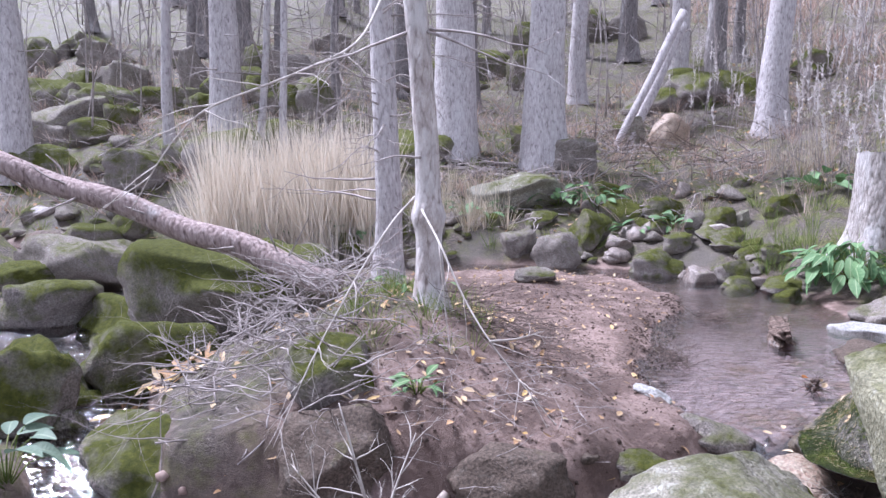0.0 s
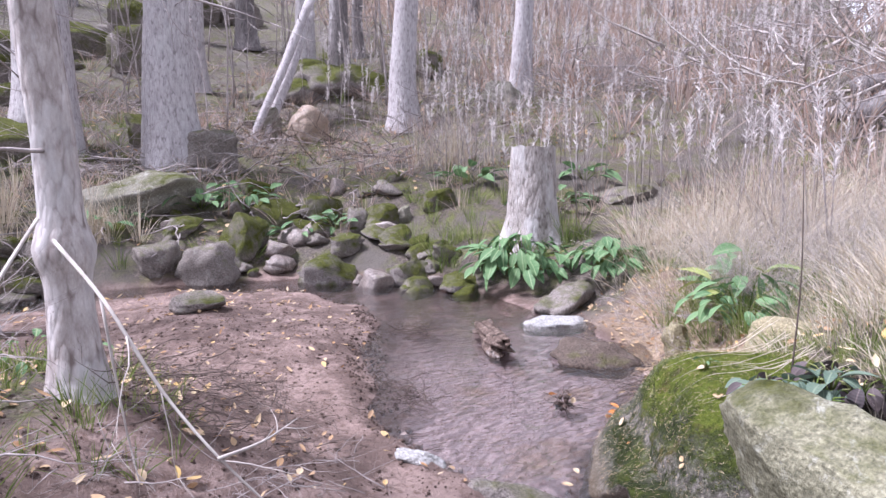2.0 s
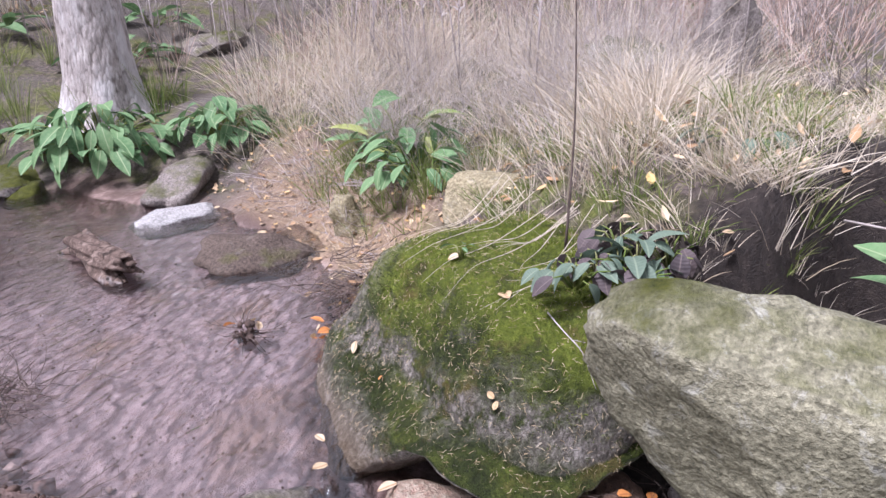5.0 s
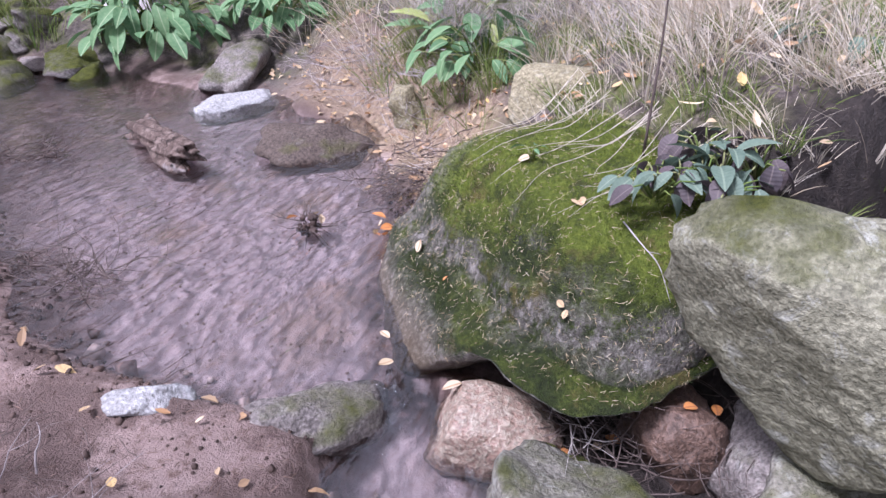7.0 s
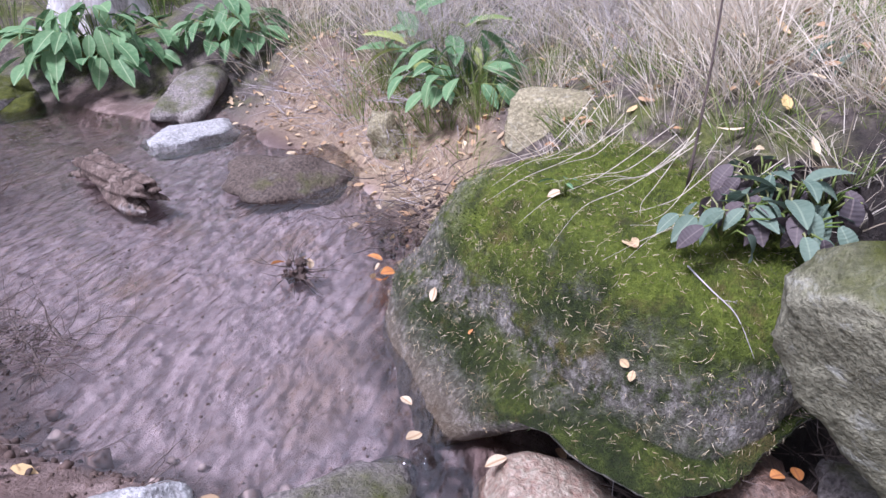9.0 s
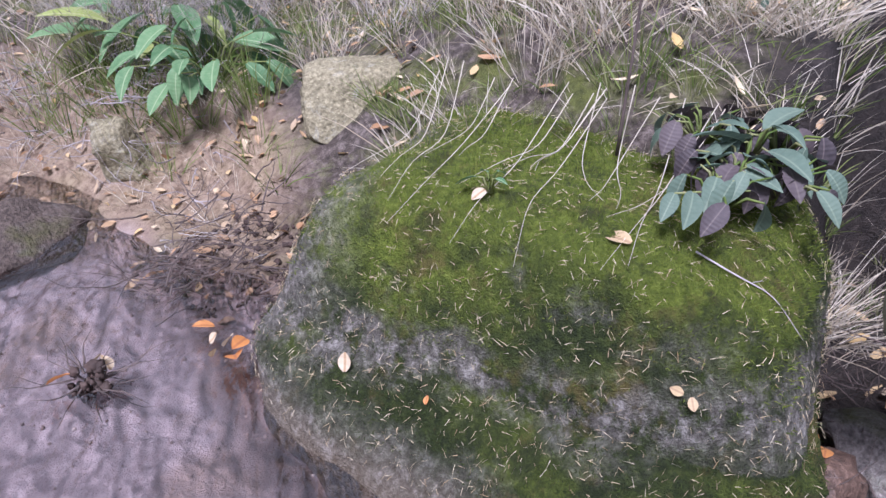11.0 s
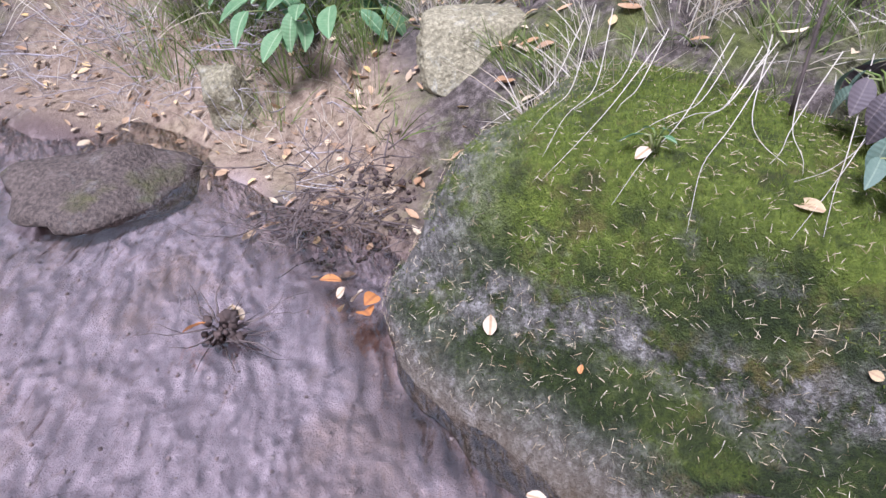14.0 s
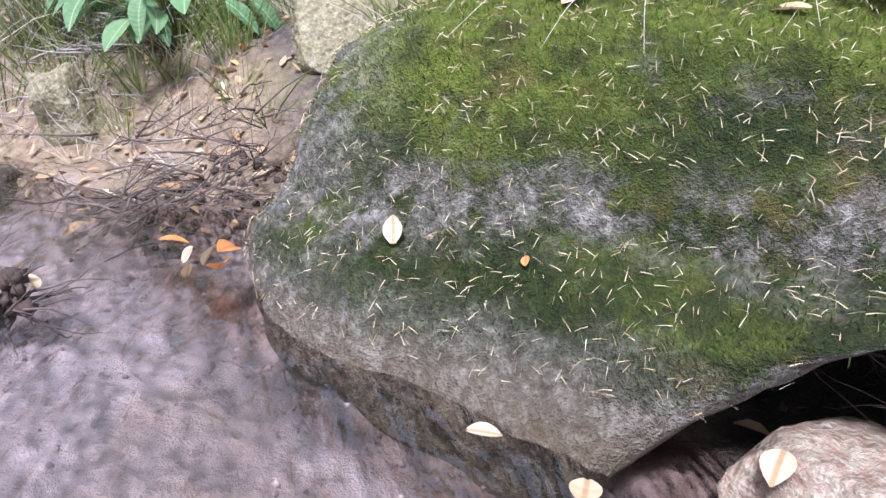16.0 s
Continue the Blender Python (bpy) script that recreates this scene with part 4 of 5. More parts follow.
meadow(scatter(60, 4.4, 7.0, 2.8, 5.6, lambda x, y: outside(x, y)), 26, .95, .8, .0022, STRAW, "tall straw grass on the bank")
meadow(scatter(330, 5.5, 16, -1, 6.5, lambda x, y: outside(x, y)), 16, .8, .6, .004, RUST, "rusty brown dead stalks on the bank")
meadow(scatter(330, 2.3, 5.4, .4, 3.2, lambda x, y: outside(x, y, .3) & ((x - 2.2) ** 2 + (y - 2.6) ** 2 > .16) & ((x - 3.05) ** 2 + (y - 3.2) ** 2 > .2)), 16, .22, .24, .002, STRAW, "short bleached grass on the bank")
meadow(scatter(60, 2.6, 3.6, 2.5, 3.5, lambda x, y: outside(x, y, .3) & ((x - 3.05) ** 2 + (y - 3.2) ** 2 > .14)), 24, .34, .3, .002, STRAW, "tangled dry grass above the boulder")
meadow(scatter(420, 2.4, 17, 5.5, 16, lambda x, y: outside(x, y, .5)), 12, .5, .35, .004, RUST, "dead brown undergrowth on the slope")
meadow(scatter(330, -9, 9, 9.5, 18, lambda x, y: outside(x, y, .6)), 14, .45, .4, .007, RUST, "dead undergrowth on the wooded slope")
meadow(scatter(110, -6, 8, 8.8, 14, lambda x, y: outside(x, y, .2)), 22, .35, .25, .004, GRASS, "green grass tufts on the slope")
meadow(scatter(26, 3.5, 4.9, 5.9, 8.4, lambda x, y: outside(x, y, .15)), 36, .45, .24, .003, GRASS, "fresh green grass beside the stump")
meadow(scatter(46, -.55, .25, 3.35, 4.6), 20, .2, .16, .0024, GRASS, "green grass on the mound")
meadow(scatter(120, 2.4, 5.0, .8, 5.2, lambda x, y: outside(x, y, .25)), 26, .22, .2, .0022, GRASS, "green grass on the bank")
meadow(scatter(18, 3.3, 3.9, 3.5, 4.5, lambda x, y: outside(x, y, .2)), 30, .3, .22, .0025, GRASS, "long green grass hanging over the bank")
meadow(scatter(5, 2.22, 2.5, 1.95, 2.35), 50, .28, .4, .0018, STRAW, "tuft of straw grass beside purple leaves")

# tall weeds with fluffy seed heads
weeds, heads = Heap(), Heap()
for x, y, z in scatter(1000, 4.6, 19, 1.0, 17, lambda x, y: outside(x, y, 1.2)):
    hgt = random.uniform(.7, 1.35)
    top = Vector((x + random.gauss(0, .1), y + random.gauss(0, .1), z + hgt))
    weeds.tube([(x, y, z - .05), ((x + top.x) / 2, (y + top.y) / 2, z + hgt * .5), top], [.006, .005, .003], 4)
    for i in range(random.randint(26, 44)):
        t = random.uniform(.72, 1.03)
        c = Vector((x, y, z)).lerp(top, t)
        a = random.uniform(0, 6.283)
        o = Vector((math.cos(a), math.sin(a), random.uniform(.4, 1.6))) * random.uniform(.02, .07)
        heads.blade(c, c + o, .006, .3, 2)
stuff(weeds.make("weed_stalks", TWIG, None), "brown stalks of tall dead weeds", "weeds")
stuff(heads.make("seed_heads", FLUFF, None, False), "whitish fluffy seed heads of dead weeds", "weeds")

# twigs lying about
def twig_litter(spots, length, radius, material, label, rise=.25, depth=2):
    h = Heap()
    for x, y, z in spots:
        a = random.uniform(0, 6.283)
        h.twig((x, y, z + .02 + rise * random.random() * .4), (math.cos(a), math.sin(a), random.uniform(-.1, rise)), length * random.uniform(.4, 1.2), radius * random.uniform(.5, 1.2), depth, .35, 2.5)
    return stuff(h.make("twig_litter", material, None), label, "twigs")


twig_litter(scatter(1500, -9, 12, 9.2, 20, lambda x, y: outside(x, y, .6)), 1.0, .012, TWIG, "dead grey branches strewn over the slope", .5)
twig_litter(scatter(170, 2.6, 6.8, 10.4, 13.5), .9, .009, TWIG_DARK, "dark pile of brush on the slope", .6)
twig_litter(scatter(80, -.1, 1.6, 10.6, 11.6), .9, .012, TWIG, "heap of grey sticks at the thick trunks", .25, 1)
twig_litter([(x, y, z + .7 * random.random()) for x, y, z in scatter(520, 8.0, 16, .5, 11)], 1.5, .014, TWIG, "tangled pile of felled branches", .7)
twig_litter([(x, y, z + .6 * random.random()) for x, y, z in scatter(90, 9, 15, 1, 10)], 2.4, .03, TWIG_PALE, "long bleached limbs in the branch pile", .5, 1)
twig_litter(scatter(300, -1.35, -.4, 2.85, 4.2), .42, .005, TWIG, "heap of thin grey twigs beside the mound", .7)
twig_litter(scatter(190, .05, .75, 3.6, 4.8), .3, .003, TWIG_DARK, "thin dark twigs on the mound", .25)
twig_litter(scatter(70, .65, 1.25, 3.5, 4.5), .12, .002, TWIG_DARK, "dark bits of bark and twig on wet sand", .1)
twig_litter(scatter(110, -.3, .8, 2.75, 3.5), .28, .0025, TWIG, "fine twigs drooping on the sand", .3)
twig_litter(scatter(150, 2.9, 4.0, 3.7, 5.3, lambda x, y: outside(x, y, .05)), .25, .003, TWIG, "dry twigs on the bank", .3)
twig_litter(scatter(230, 1.5, 2.1, 1.85, 2.6), .26, .0026, TWIG_DARK, "rootlets and twigs in the dark gap", .3)
twig_litter(scatter(90, 2.42, 2.8, 3.5, 3.9), .2, .0028, TWIG_DARK, "dark drift of twigs beside the boulder", .5)

saplings = Heap()
for x, y, z in scatter(300, -13, 24, 12, 25, lambda x, y: outside(x, y, 2)):
    saplings.twig((x, y, z - .1), (random.gauss(0, .12), random.gauss(0, .12), 1), random.uniform(2, 4.5), random.uniform(.012, .028), 2, .12, 5)
stuff(saplings.make("bare_saplings", TWIG, None), "thicket of thin bare dead saplings on the slope", "saplings")

meadow(scatter(230, 2.15, 3.5, 1.3, 3.1, lambda x, y: outside(x, y, .28)), 16, .13, .16, .0016, STRAW, "flattened bleached straw on the bank")
meadow(scatter(260, 2.15, 3.6, 1.3, 3.2, lambda x, y: outside(x, y, .28)), 22, .09, .1, .0018, GRASS, "short green grass and moss on the bank")
shrub = Heap()
for x, y, z in scatter(130, 4.6, 13, 1.5, 11, lambda x, y: outside(x, y, .9) & ((x - 4.2) ** 2 + (y - 6.6) ** 2 > 1.2)):
    for _ in range(9):
        a = random.uniform(0, 6.283)
        shrub.twig((x, y, z), (math.cos(a) * .6, math.sin(a) * .6, 1), random.uniform(.5, 1.1), .004, 2, .3, 4, 0, 3)
stuff(shrub.make("bare_shrubs", TWIG, None), "fine bare twiggy shrubs among dry grass", "shrubs")
strewn = Heap()
for x, y, z in scatter(9000, -1.2, 1.9, 2.7, 7.6, off_water):
    a, l = random.uniform(0, 6.283), random.uniform(.008, .04)
    strewn.blade((x, y, z + .004), (x + l * math.cos(a), y + l * math.sin(a), z + random.uniform(.003, .012)), .0011, .1, 2)
stuff(strewn.make("strewn_needles", DARKNEEDLE, None, False), "brown needles and stalks strewn over the sand", "needles")

meadow(scatter(1100, 8, 28, 3, 26, lambda x, y: outside(x, y, 4)), 12, .9, .7, .015, RUST, "distant brown brush on the rise")
meadow(scatter(90, 2.75, 4.0, 3.6, 5.4, lambda x, y: outside(x, y, .12)), 9, .12, .16, .0016, STRAW, "withered straw on the earth bank")

fine = Heap()
for x, y, z in scatter(60, 3.2, 5.4, 2.4, 4.6, lambda x, y: outside(x, y, .5)):
    for _ in range(11):
        a = random.uniform(0, 6.283)
        fine.twig((x, y, z), (math.cos(a) * .7, math.sin(a) * .7, 1), random.uniform(.3, .65), .002, 2, .3, 5, 0, 3)
stuff(fine.make("pale_shrubs", TWIG_PALE, None), "pale feathery dry shrubs on the bank", "shrubs")

# rubble between the larger rocks
RUBBLE = [rock(0, 0, -60, (.14, .11, .09), (0, 0, 0), m, "loose mossy stone among the rocks", 300 + i, detail=3, group="loose stones") for i, m in enumerate((ROCK, ROCK_GREEN, ROCK_WET, ROCK_BARE, ROCK, ROCK_GREEN))]
spots = scatter(60, -1.6, 4.2, 8.5, 10.0, lambda x, y: outside(x, y, -.15)) + scatter(44, -7, -2, 8.4, 12.5) + scatter(22, -2.7, .7, 2.1, 2.65) + scatter(26, -3.6, -1.6, 4.0, 6.6) + scatter(20, 2.7, 3.9, 6.6, 8.4, lambda x, y: outside(x, y, -.3))
for i, (x, y, z) in enumerate(spots):
    s_ = random.uniform(.45, 1.5) * (1.3 if x < -2 and y > 8 else 1)
    ob = copy_thing(RUBBLE[i % 6], pose(x, y, z + .03, random.uniform(-20, 20), random.uniform(-20, 20), random.uniform(0, 360)))
    ob.scale = (s_, s_ * random.uniform(.8, 1.2), s_ * random.uniform(.7, 1.1))
for ob in RUBBLE:
    bpy.data.objects.remove(ob)

UPHILL = [rock(0, 0, -60, (.4, .32, .3), (0, 0, 0), m, "mossy rock half sunk in the wooded slope", 330 + i, detail=4, group="rocks on the slope") for i, m in enumerate((ROCK_GREEN, ROCK, ROCK_GREEN, ROCK_BARE))]
for i, (x, y, z) in enumerate(scatter(80, -14, 7, 10.8, 20, lambda x, y: outside(x, y, 1.2) & (x < 3 + np.random.uniform(-6, 6, np.shape(x))))):
    s_ = random.uniform(.6, 2.2)
    ob = copy_thing(UPHILL[i % 4], pose(x, y, z + .05 * s_, random.uniform(-20, 20), random.uniform(-20, 20), random.uniform(0, 360)))
    ob.scale = (s_, s_ * random.uniform(.7, 1.2), s_ * random.uniform(.6, 1.1))
for ob in UPHILL:
    bpy.data.objects.remove(ob)

meadow(scatter(330, -14, -2.5, 10, 20, lambda x, y: outside(x, y, .3)), 14, .4, .4, .008, RUST, "dead brown undergrowth among mossy rocks")
meadow(scatter(160, -12, -2.5, 9.5, 17, lambda x, y: outside(x, y, .2)), 18, .25, .3, .006, GRASS, "green tufts among mossy rocks")

# ---- leafy plants ----
def leaf_mesh(length, width, curl, material, name="leaf"):
    h = Heap()
    h.leaf(Matrix.Identity(4), length, width, curl, 7)
    me = bpy.data.meshes.new(name)
    me.from_pydata([tuple(v) for v in h.v], [], h.f)
    me.materials.append(material)
    me.polygons.foreach_set("use_smooth", [True] * len(me.polygons))
    return me


GREEN_LEAVES = [leaf_mesh(l, w, c, LEAF) for l, w, c in ((.22, .1, .35), (.19, .095, .2), (.16, .08, .5), (.25, .11, .3))]
YELLOW_LEAVES = [leaf_mesh(l, w, c, LEAF_YELLOW) for l, w, c in ((.22, .07, .5), (.18, .06, .3))]
PURPLE_LEAVES = [leaf_mesh(l, w, c, LEAF_PURPLE) for l, w, c in ((.12, .078, .5), (.1, .07, .8), (.135, .082, .3))]
TEAL_LEAVES = [leaf_mesh(l, w, c, LEAF_TEAL) for l, w, c in ((.13, .07, .4), (.1, .058, .6))]
SMALL_LEAVES = [leaf_mesh(l, w, c, LEAF) for l, w, c in ((.09, .04, .3), (.07, .035, .4))]


def plant(x, y, spread_, height, n, meshes, label, z=None, scale=1.0, tilt=(10, 70), name="leafy_plant", jitter=35):
    z = gz(x, y) if z is None else z
    ob = tagged(new(name), label, "plant")
    ob.location = (x, y, z)
    stems = Heap()
    for i in range(n):
        a = 360 * (i * .618 + random.uniform(-.06, .06))
        r = spread_ * math.sqrt(random.random())
        hh = height * random.uniform(.25, 1) * (1 - .5 * r / spread_)
        c = Vector((math.cos(radians(a)) * r, math.sin(radians(a)) * r, hh))
        stems.tube([c * .15 - Vector((0, 0, .03)), c * .6 + Vector((0, 0, hh * .2)), c], [.004, .003, .002], 4)
        leaf = new("leaf", random.choice(meshes))
        leaf.parent = ob
        s = scale * random.uniform(.7, 1.15)
        leaf.matrix_basis = Matrix.Translation(c) @ pose(0, 0, 0, 0, 0, a - 90 + random.uniform(-jitter, jitter)) @ pose(0, 0, 0, random.uniform(*tilt) - 30, random.uniform(-25, 25), 0) @ Matrix.Scale(s, 4)
    tagged(stems.make("stem", GRASS, ob), kind="stuff")
    return ob


plant(4.02, 6.55, .5, .5, 150, GREEN_LEAVES, "lush green broad-leaved plant at the stump's foot", tilt=(-30, 45))
plant(4.28, 5.65, .28, .34, 70, GREEN_LEAVES, "dark green broad-leaved plant beside the stump", scale=.8, tilt=(-30, 45))
plant(3.58, 3.78, .36, .34, 48, GREEN_LEAVES, "large drooping green leaves above the earth bank", scale=.75, tilt=(-35, 40))
plant(3.85, 4.0, .26, .4, 24, YELLOW_LEAVES + GREEN_LEAVES, "yellow-green leaves on the bank")
plant(1.73, 10.1, .4, .35, 26, GREEN_LEAVES, "green leaves under the thick trunk", scale=1.2)
plant(2.25, 10.0, .35, .35, 22, GREEN_LEAVES, "green leaves on the far bank", scale=1.2)
plant(2.6, 9.1, .25, .25, 14, GREEN_LEAVES, "green leaves between mossy stones")
plant(3.05, 8.95, .25, .22, 14, GREEN_LEAVES, "green leaves between mossy stones")
plant(.5, 9.8, .4, .3, 22, GREEN_LEAVES, "green leaves on the far bank", scale=1.2)
plant(-2.4, 9.6, .45, .3, 24, GREEN_LEAVES, "dark green leaves below tan grass", scale=1.2)
plant(-1.1, 9.3, .4, .35, 24, GREEN_LEAVES, "dark green leaves below tan grass", scale=1.2)
plant(5.3, 7.6, .4, .3, 24, GREEN_LEAVES, "green leaves behind the stump", scale=1.2)
plant(6.2, 8.0, .35, .25, 18, GREEN_LEAVES, "green leaves in the brush", scale=1.2)
plant(4.9, 8.8, .4, .25, 20, GREEN_LEAVES, "green leaves on the slope", scale=1.2)
plant(-2.0, 2.95, .16, .35, 14, TEAL_LEAVES, "blue-green broad leaves by the cascade", z=-.1, scale=1.4)
plant(-.12, 3.05, .09, .1, 16, SMALL_LEAVES, "small green seedlings on the mound")
plant(-.25, 4.5, .3, .18, 24, SMALL_LEAVES, "small green herbs at the birch foot")
plant(1.95, 1.75, .14, .25, 12, GREEN_LEAVES, "green leaves beside the slab", scale=.8)
for x, y, z in ((1.96, 2.6, .535), (2.06, 2.5, .55), (2.13, 2.38, .56), (1.99, 2.44, .53), (2.2, 2.52, .57)):
    plant(x, y, .1, .07, 14, PURPLE_LEAVES + TEAL_LEAVES[:1], "low rosette of purple-grey wilting leaves on the boulder's top", z=z, scale=.6, tilt=(-30, 25), name="purple_plant", jitter=70)
plant(2.0, 2.55, .07, .06, 10, TEAL_LEAVES, "grey-green young leaves in the purple rosette", z=.55, scale=.65, tilt=(0, 55))
plant(2.1, 2.46, .06, .08, 8, TEAL_LEAVES, "grey-green young leaves in the purple rosette", z=.57, scale=.75, tilt=(10, 65))
plant(2.75, 2.2, .16, .08, 10, TEAL_LEAVES, "grey-green rosette on the mossy bank", scale=.8, tilt=(0, 30))

# ---- moss, needles and leaves on the great boulder ----
def skin(ob, n, keep=None):
    """Random places on a mesh with their normals."""
    me = ob.data
    areas = np.empty(len(me.polygons))
    me.polygons.foreach_get("area", areas)
    picks = np.random.choice(len(areas), n, p=areas / areas.sum())
    out = []
    for i in picks:
        f = me.polygons[int(i)]
        vs = [me.vertices[k].co for k in f.vertices]
        a, b = random.random(), random.random()
        if a + b > 1:
            a, b = 1 - a, 1 - b
        p = vs[0] + (vs[1] - vs[0]) * a + (vs[2] - vs[0]) * b + ob.location
        if keep is None or keep(p, f.normal):
            out.append((p, f.normal.copy()))
    return out


def brookside(p, nrm):
    return nrm.x < .55 and p.z > .03 and nrm.z > -.35


def patchy(p, scale, seed):
    return noise.noise(p * scale + Vector((seed, seed, seed)))


# upper tufts get the lit blade colour, flank tufts the shaded one
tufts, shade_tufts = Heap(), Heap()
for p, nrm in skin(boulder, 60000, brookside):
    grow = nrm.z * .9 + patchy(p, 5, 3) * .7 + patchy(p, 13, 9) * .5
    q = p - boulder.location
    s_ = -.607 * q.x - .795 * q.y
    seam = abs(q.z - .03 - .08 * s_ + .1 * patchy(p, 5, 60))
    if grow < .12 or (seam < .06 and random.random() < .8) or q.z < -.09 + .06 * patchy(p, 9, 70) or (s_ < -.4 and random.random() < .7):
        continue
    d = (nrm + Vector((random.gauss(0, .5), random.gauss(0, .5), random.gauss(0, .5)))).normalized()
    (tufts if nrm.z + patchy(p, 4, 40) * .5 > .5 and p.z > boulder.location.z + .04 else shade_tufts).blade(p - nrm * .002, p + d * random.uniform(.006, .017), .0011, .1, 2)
stuff(tufts.make("moss_tufts", MOSSBLADE, None, False), "short green moss on the boulder's top in a lit tone", "moss")
stuff(shade_tufts.make("shaded_moss_tufts", MOSSBLADE_SHADED, None, False), "moss on the boulder's flank in a shaded tone", "moss")

needles = Heap()
for p, nrm in skin(boulder, 13000, brookside):
    if patchy(p, 7, 21) + .35 * random.random() < -.05:
        continue
    t = nrm.orthogonal().normalized()
    t.rotate(Matrix.Rotation(random.uniform(0, 6.283), 3, nrm))
    l = random.uniform(.005, .012)
    c = p + nrm * random.uniform(.004, .012)
    needles.blade(c - t * l, c + t * l + nrm * random.uniform(-.003, .006), .0006, .1, 2)
stuff(needles.make("fallen_needles", NEEDLE, None, False), "dry fallen conifer needles on the mossy boulder", "needles")

LEAF_SMALL = [leaf_mesh(l, w, c, m, "leaf_blade") for l, w, c, m in ((.05, .032, .1, FALLEN), (.042, .03, -.15, FALLEN), (.055, .036, .2, FALLEN_ORANGE))]


def fallen_leaf(x, y, z, kind=0, turn=(0, 0, 0), scale=1.0, label="pale yellow fallen birch leaf on moss"):
    ob = new("fallen_leaf", LEAF_SMALL[kind])
    ob.matrix_world = pose(x, y, z, *turn) @ Matrix.Scale(scale, 4)
    return tagged(ob, label, "leaf", "fallen leaves")


from mathutils.bvhtree import BVHTree

SOLID = [BVHTree.FromPolygons([o.matrix_world @ v.co for v in o.data.vertices] if o is not boulder else [v.co + boulder.location for v in o.data.vertices],
                              [tuple(f.vertices) for f in o.data.polygons]) for o in (boulder,)]


def on_boulder(x, y, z, kind=0, spin=0, scale=1.0, label="pale yellow fallen birch leaf on moss"):
    """Lay a leaf on the boulder's skin near a place."""
    p, nrm, _, _ = SOLID[0].find_nearest(Vector((x, y, z)))
    q = nrm.to_track_quat("Z", "Y").to_matrix().to_4x4()
    ob = new("fallen_leaf", LEAF_SMALL[kind])
    ob.matrix_world = Matrix.Translation(p + nrm * .009) @ q @ pose(0, 0, 0, random.uniform(-8, 8), random.uniform(-8, 8), spin) @ Matrix.Scale(scale, 4)
    return tagged(ob, label, "leaf", "fallen leaves")


on_boulder(1.93, 2.78, .485, 0, 75, 1.2)
on_boulder(2.04, 3.32, .11, 1, 10, 1.0)
on_boulder(1.70, 2.75, .29, 1, 80, .6, "small green seedling leaf on moss")
on_boulder(1.69, 2.74, .29, 1, 200, .6, "small green seedling leaf on moss")
on_boulder(2.16, 3.01, .5, 0, 130, .8)
on_boulder(1.896, 3.176, .142, 2, 30, .35, "small orange leaf on moss")
for x, y, z, k, turn, sc, label in ((2.25, 3.6, .03, 2, (40, 10, 110), 1.3, "orange leaf at the water's edge"), (2.27, 3.57, .06, 2, (25, -20, 60), 1.1, "orange leaf at the water's edge"),
                                    (2.3, 3.63, .02, 0, (60, 0, 150), 1.1, "pale leaf at the water's edge"), (2.32, 3.67, .02, 1, (50, 20, 200), .9, "pale leaf at the water's edge"),
                                    (2.36, 3.66, .04, 2, (30, 0, 20), 1.0, "orange leaf caught by the brush"), (2.28, 3.66, .005, 0, (70, 0, 130), .7, "pale leaf standing in the water"),
                                    (1.62, 3.2, .02, 1, (0, 0, 60), 1.1, "pale leaf at the lip of the drop"), (1.72, 3.3, .025, 0, (0, 0, 160), .8, "pale leaf floating at the drop"), (1.61, 2.98, .025, 0, (-5, 5, 40), 1.1, "pale leaf on the reddish stone")):
    fallen_leaf(x, y, z, k, turn, sc, label)
plant(2.16, 3.0, .03, .02, 4, SMALL_LEAVES, "tiny three-leaved seedling on the moss", z=.50, scale=.5, tilt=(10, 50), name="seedling")
for x, y, k, l in ((1.6, 2.7, 2, "bright orange leaf in the gap"), (1.63, 2.68, 2, "bright orange leaf in the gap"), (1.7, 2.42, 2, "orange leaf on the brown stone"), (1.56, 2.53, 1, "pale leaf in the gap"),
                   (1.72, 2.6, 2, "brown leaf in the gap"), (1.66, 2.62, 1, "pale leaf in the gap"), (1.8, 2.34, 2, "orange leaf under the slab")):
    hit, place, nrm, _, _, _ = scene.ray_cast(bpy.context.evaluated_depsgraph_get(), (x, y, .12), (0, 0, -1))
    z = place.z if hit else gz(x, y)
    fallen_leaf(x, y, z + .012, k, (random.uniform(-8, 8), random.uniform(-8, 8), random.uniform(0, 360)), .8, l)

# ---- leaf litter, clods and pebbles ----
litter = Heap()


def strew(heap, spots, size, lift=.012):
    for x, y, z in spots:
        m = pose(x, y, z + lift, random.uniform(-30, 30), random.uniform(-30, 30), random.uniform(0, 360))
        heap.leaf(m, size * random.uniform(.5, 1.6), size * random.uniform(.3, .8), random.uniform(-.5, .5), 3)


strew(litter, scatter(420, -.4, 2.0, 2.8, 8.2, off_water), .04)
strew(litter, scatter(620, 2.6, 4.4, 3.0, 5.6, lambda x, y: outside(x, y, -.1)), .036, .012)
strew(litter, scatter(500, 1.9, 5, .6, 3.2, lambda x, y: outside(x, y, .2)), .045, .03)
strew(litter, scatter(26, 2.45, 2.95, 3.45, 4.0), .042, .015)
strew(litter, scatter(2600, -9, 11, 8.8, 18, lambda x, y: outside(x, y, .2)), .075, .03)
strew(litter, scatter(260, -1.2, .6, 2.7, 4.9), .045, .02)
strew(litter, scatter(60, -2.0, -1.4, 3.7, 4.2), .09, .06)
stuff(litter.make("leaf_litter", LITTER, None, False), "fallen yellow and brown leaves strewn on the ground", "leaves")

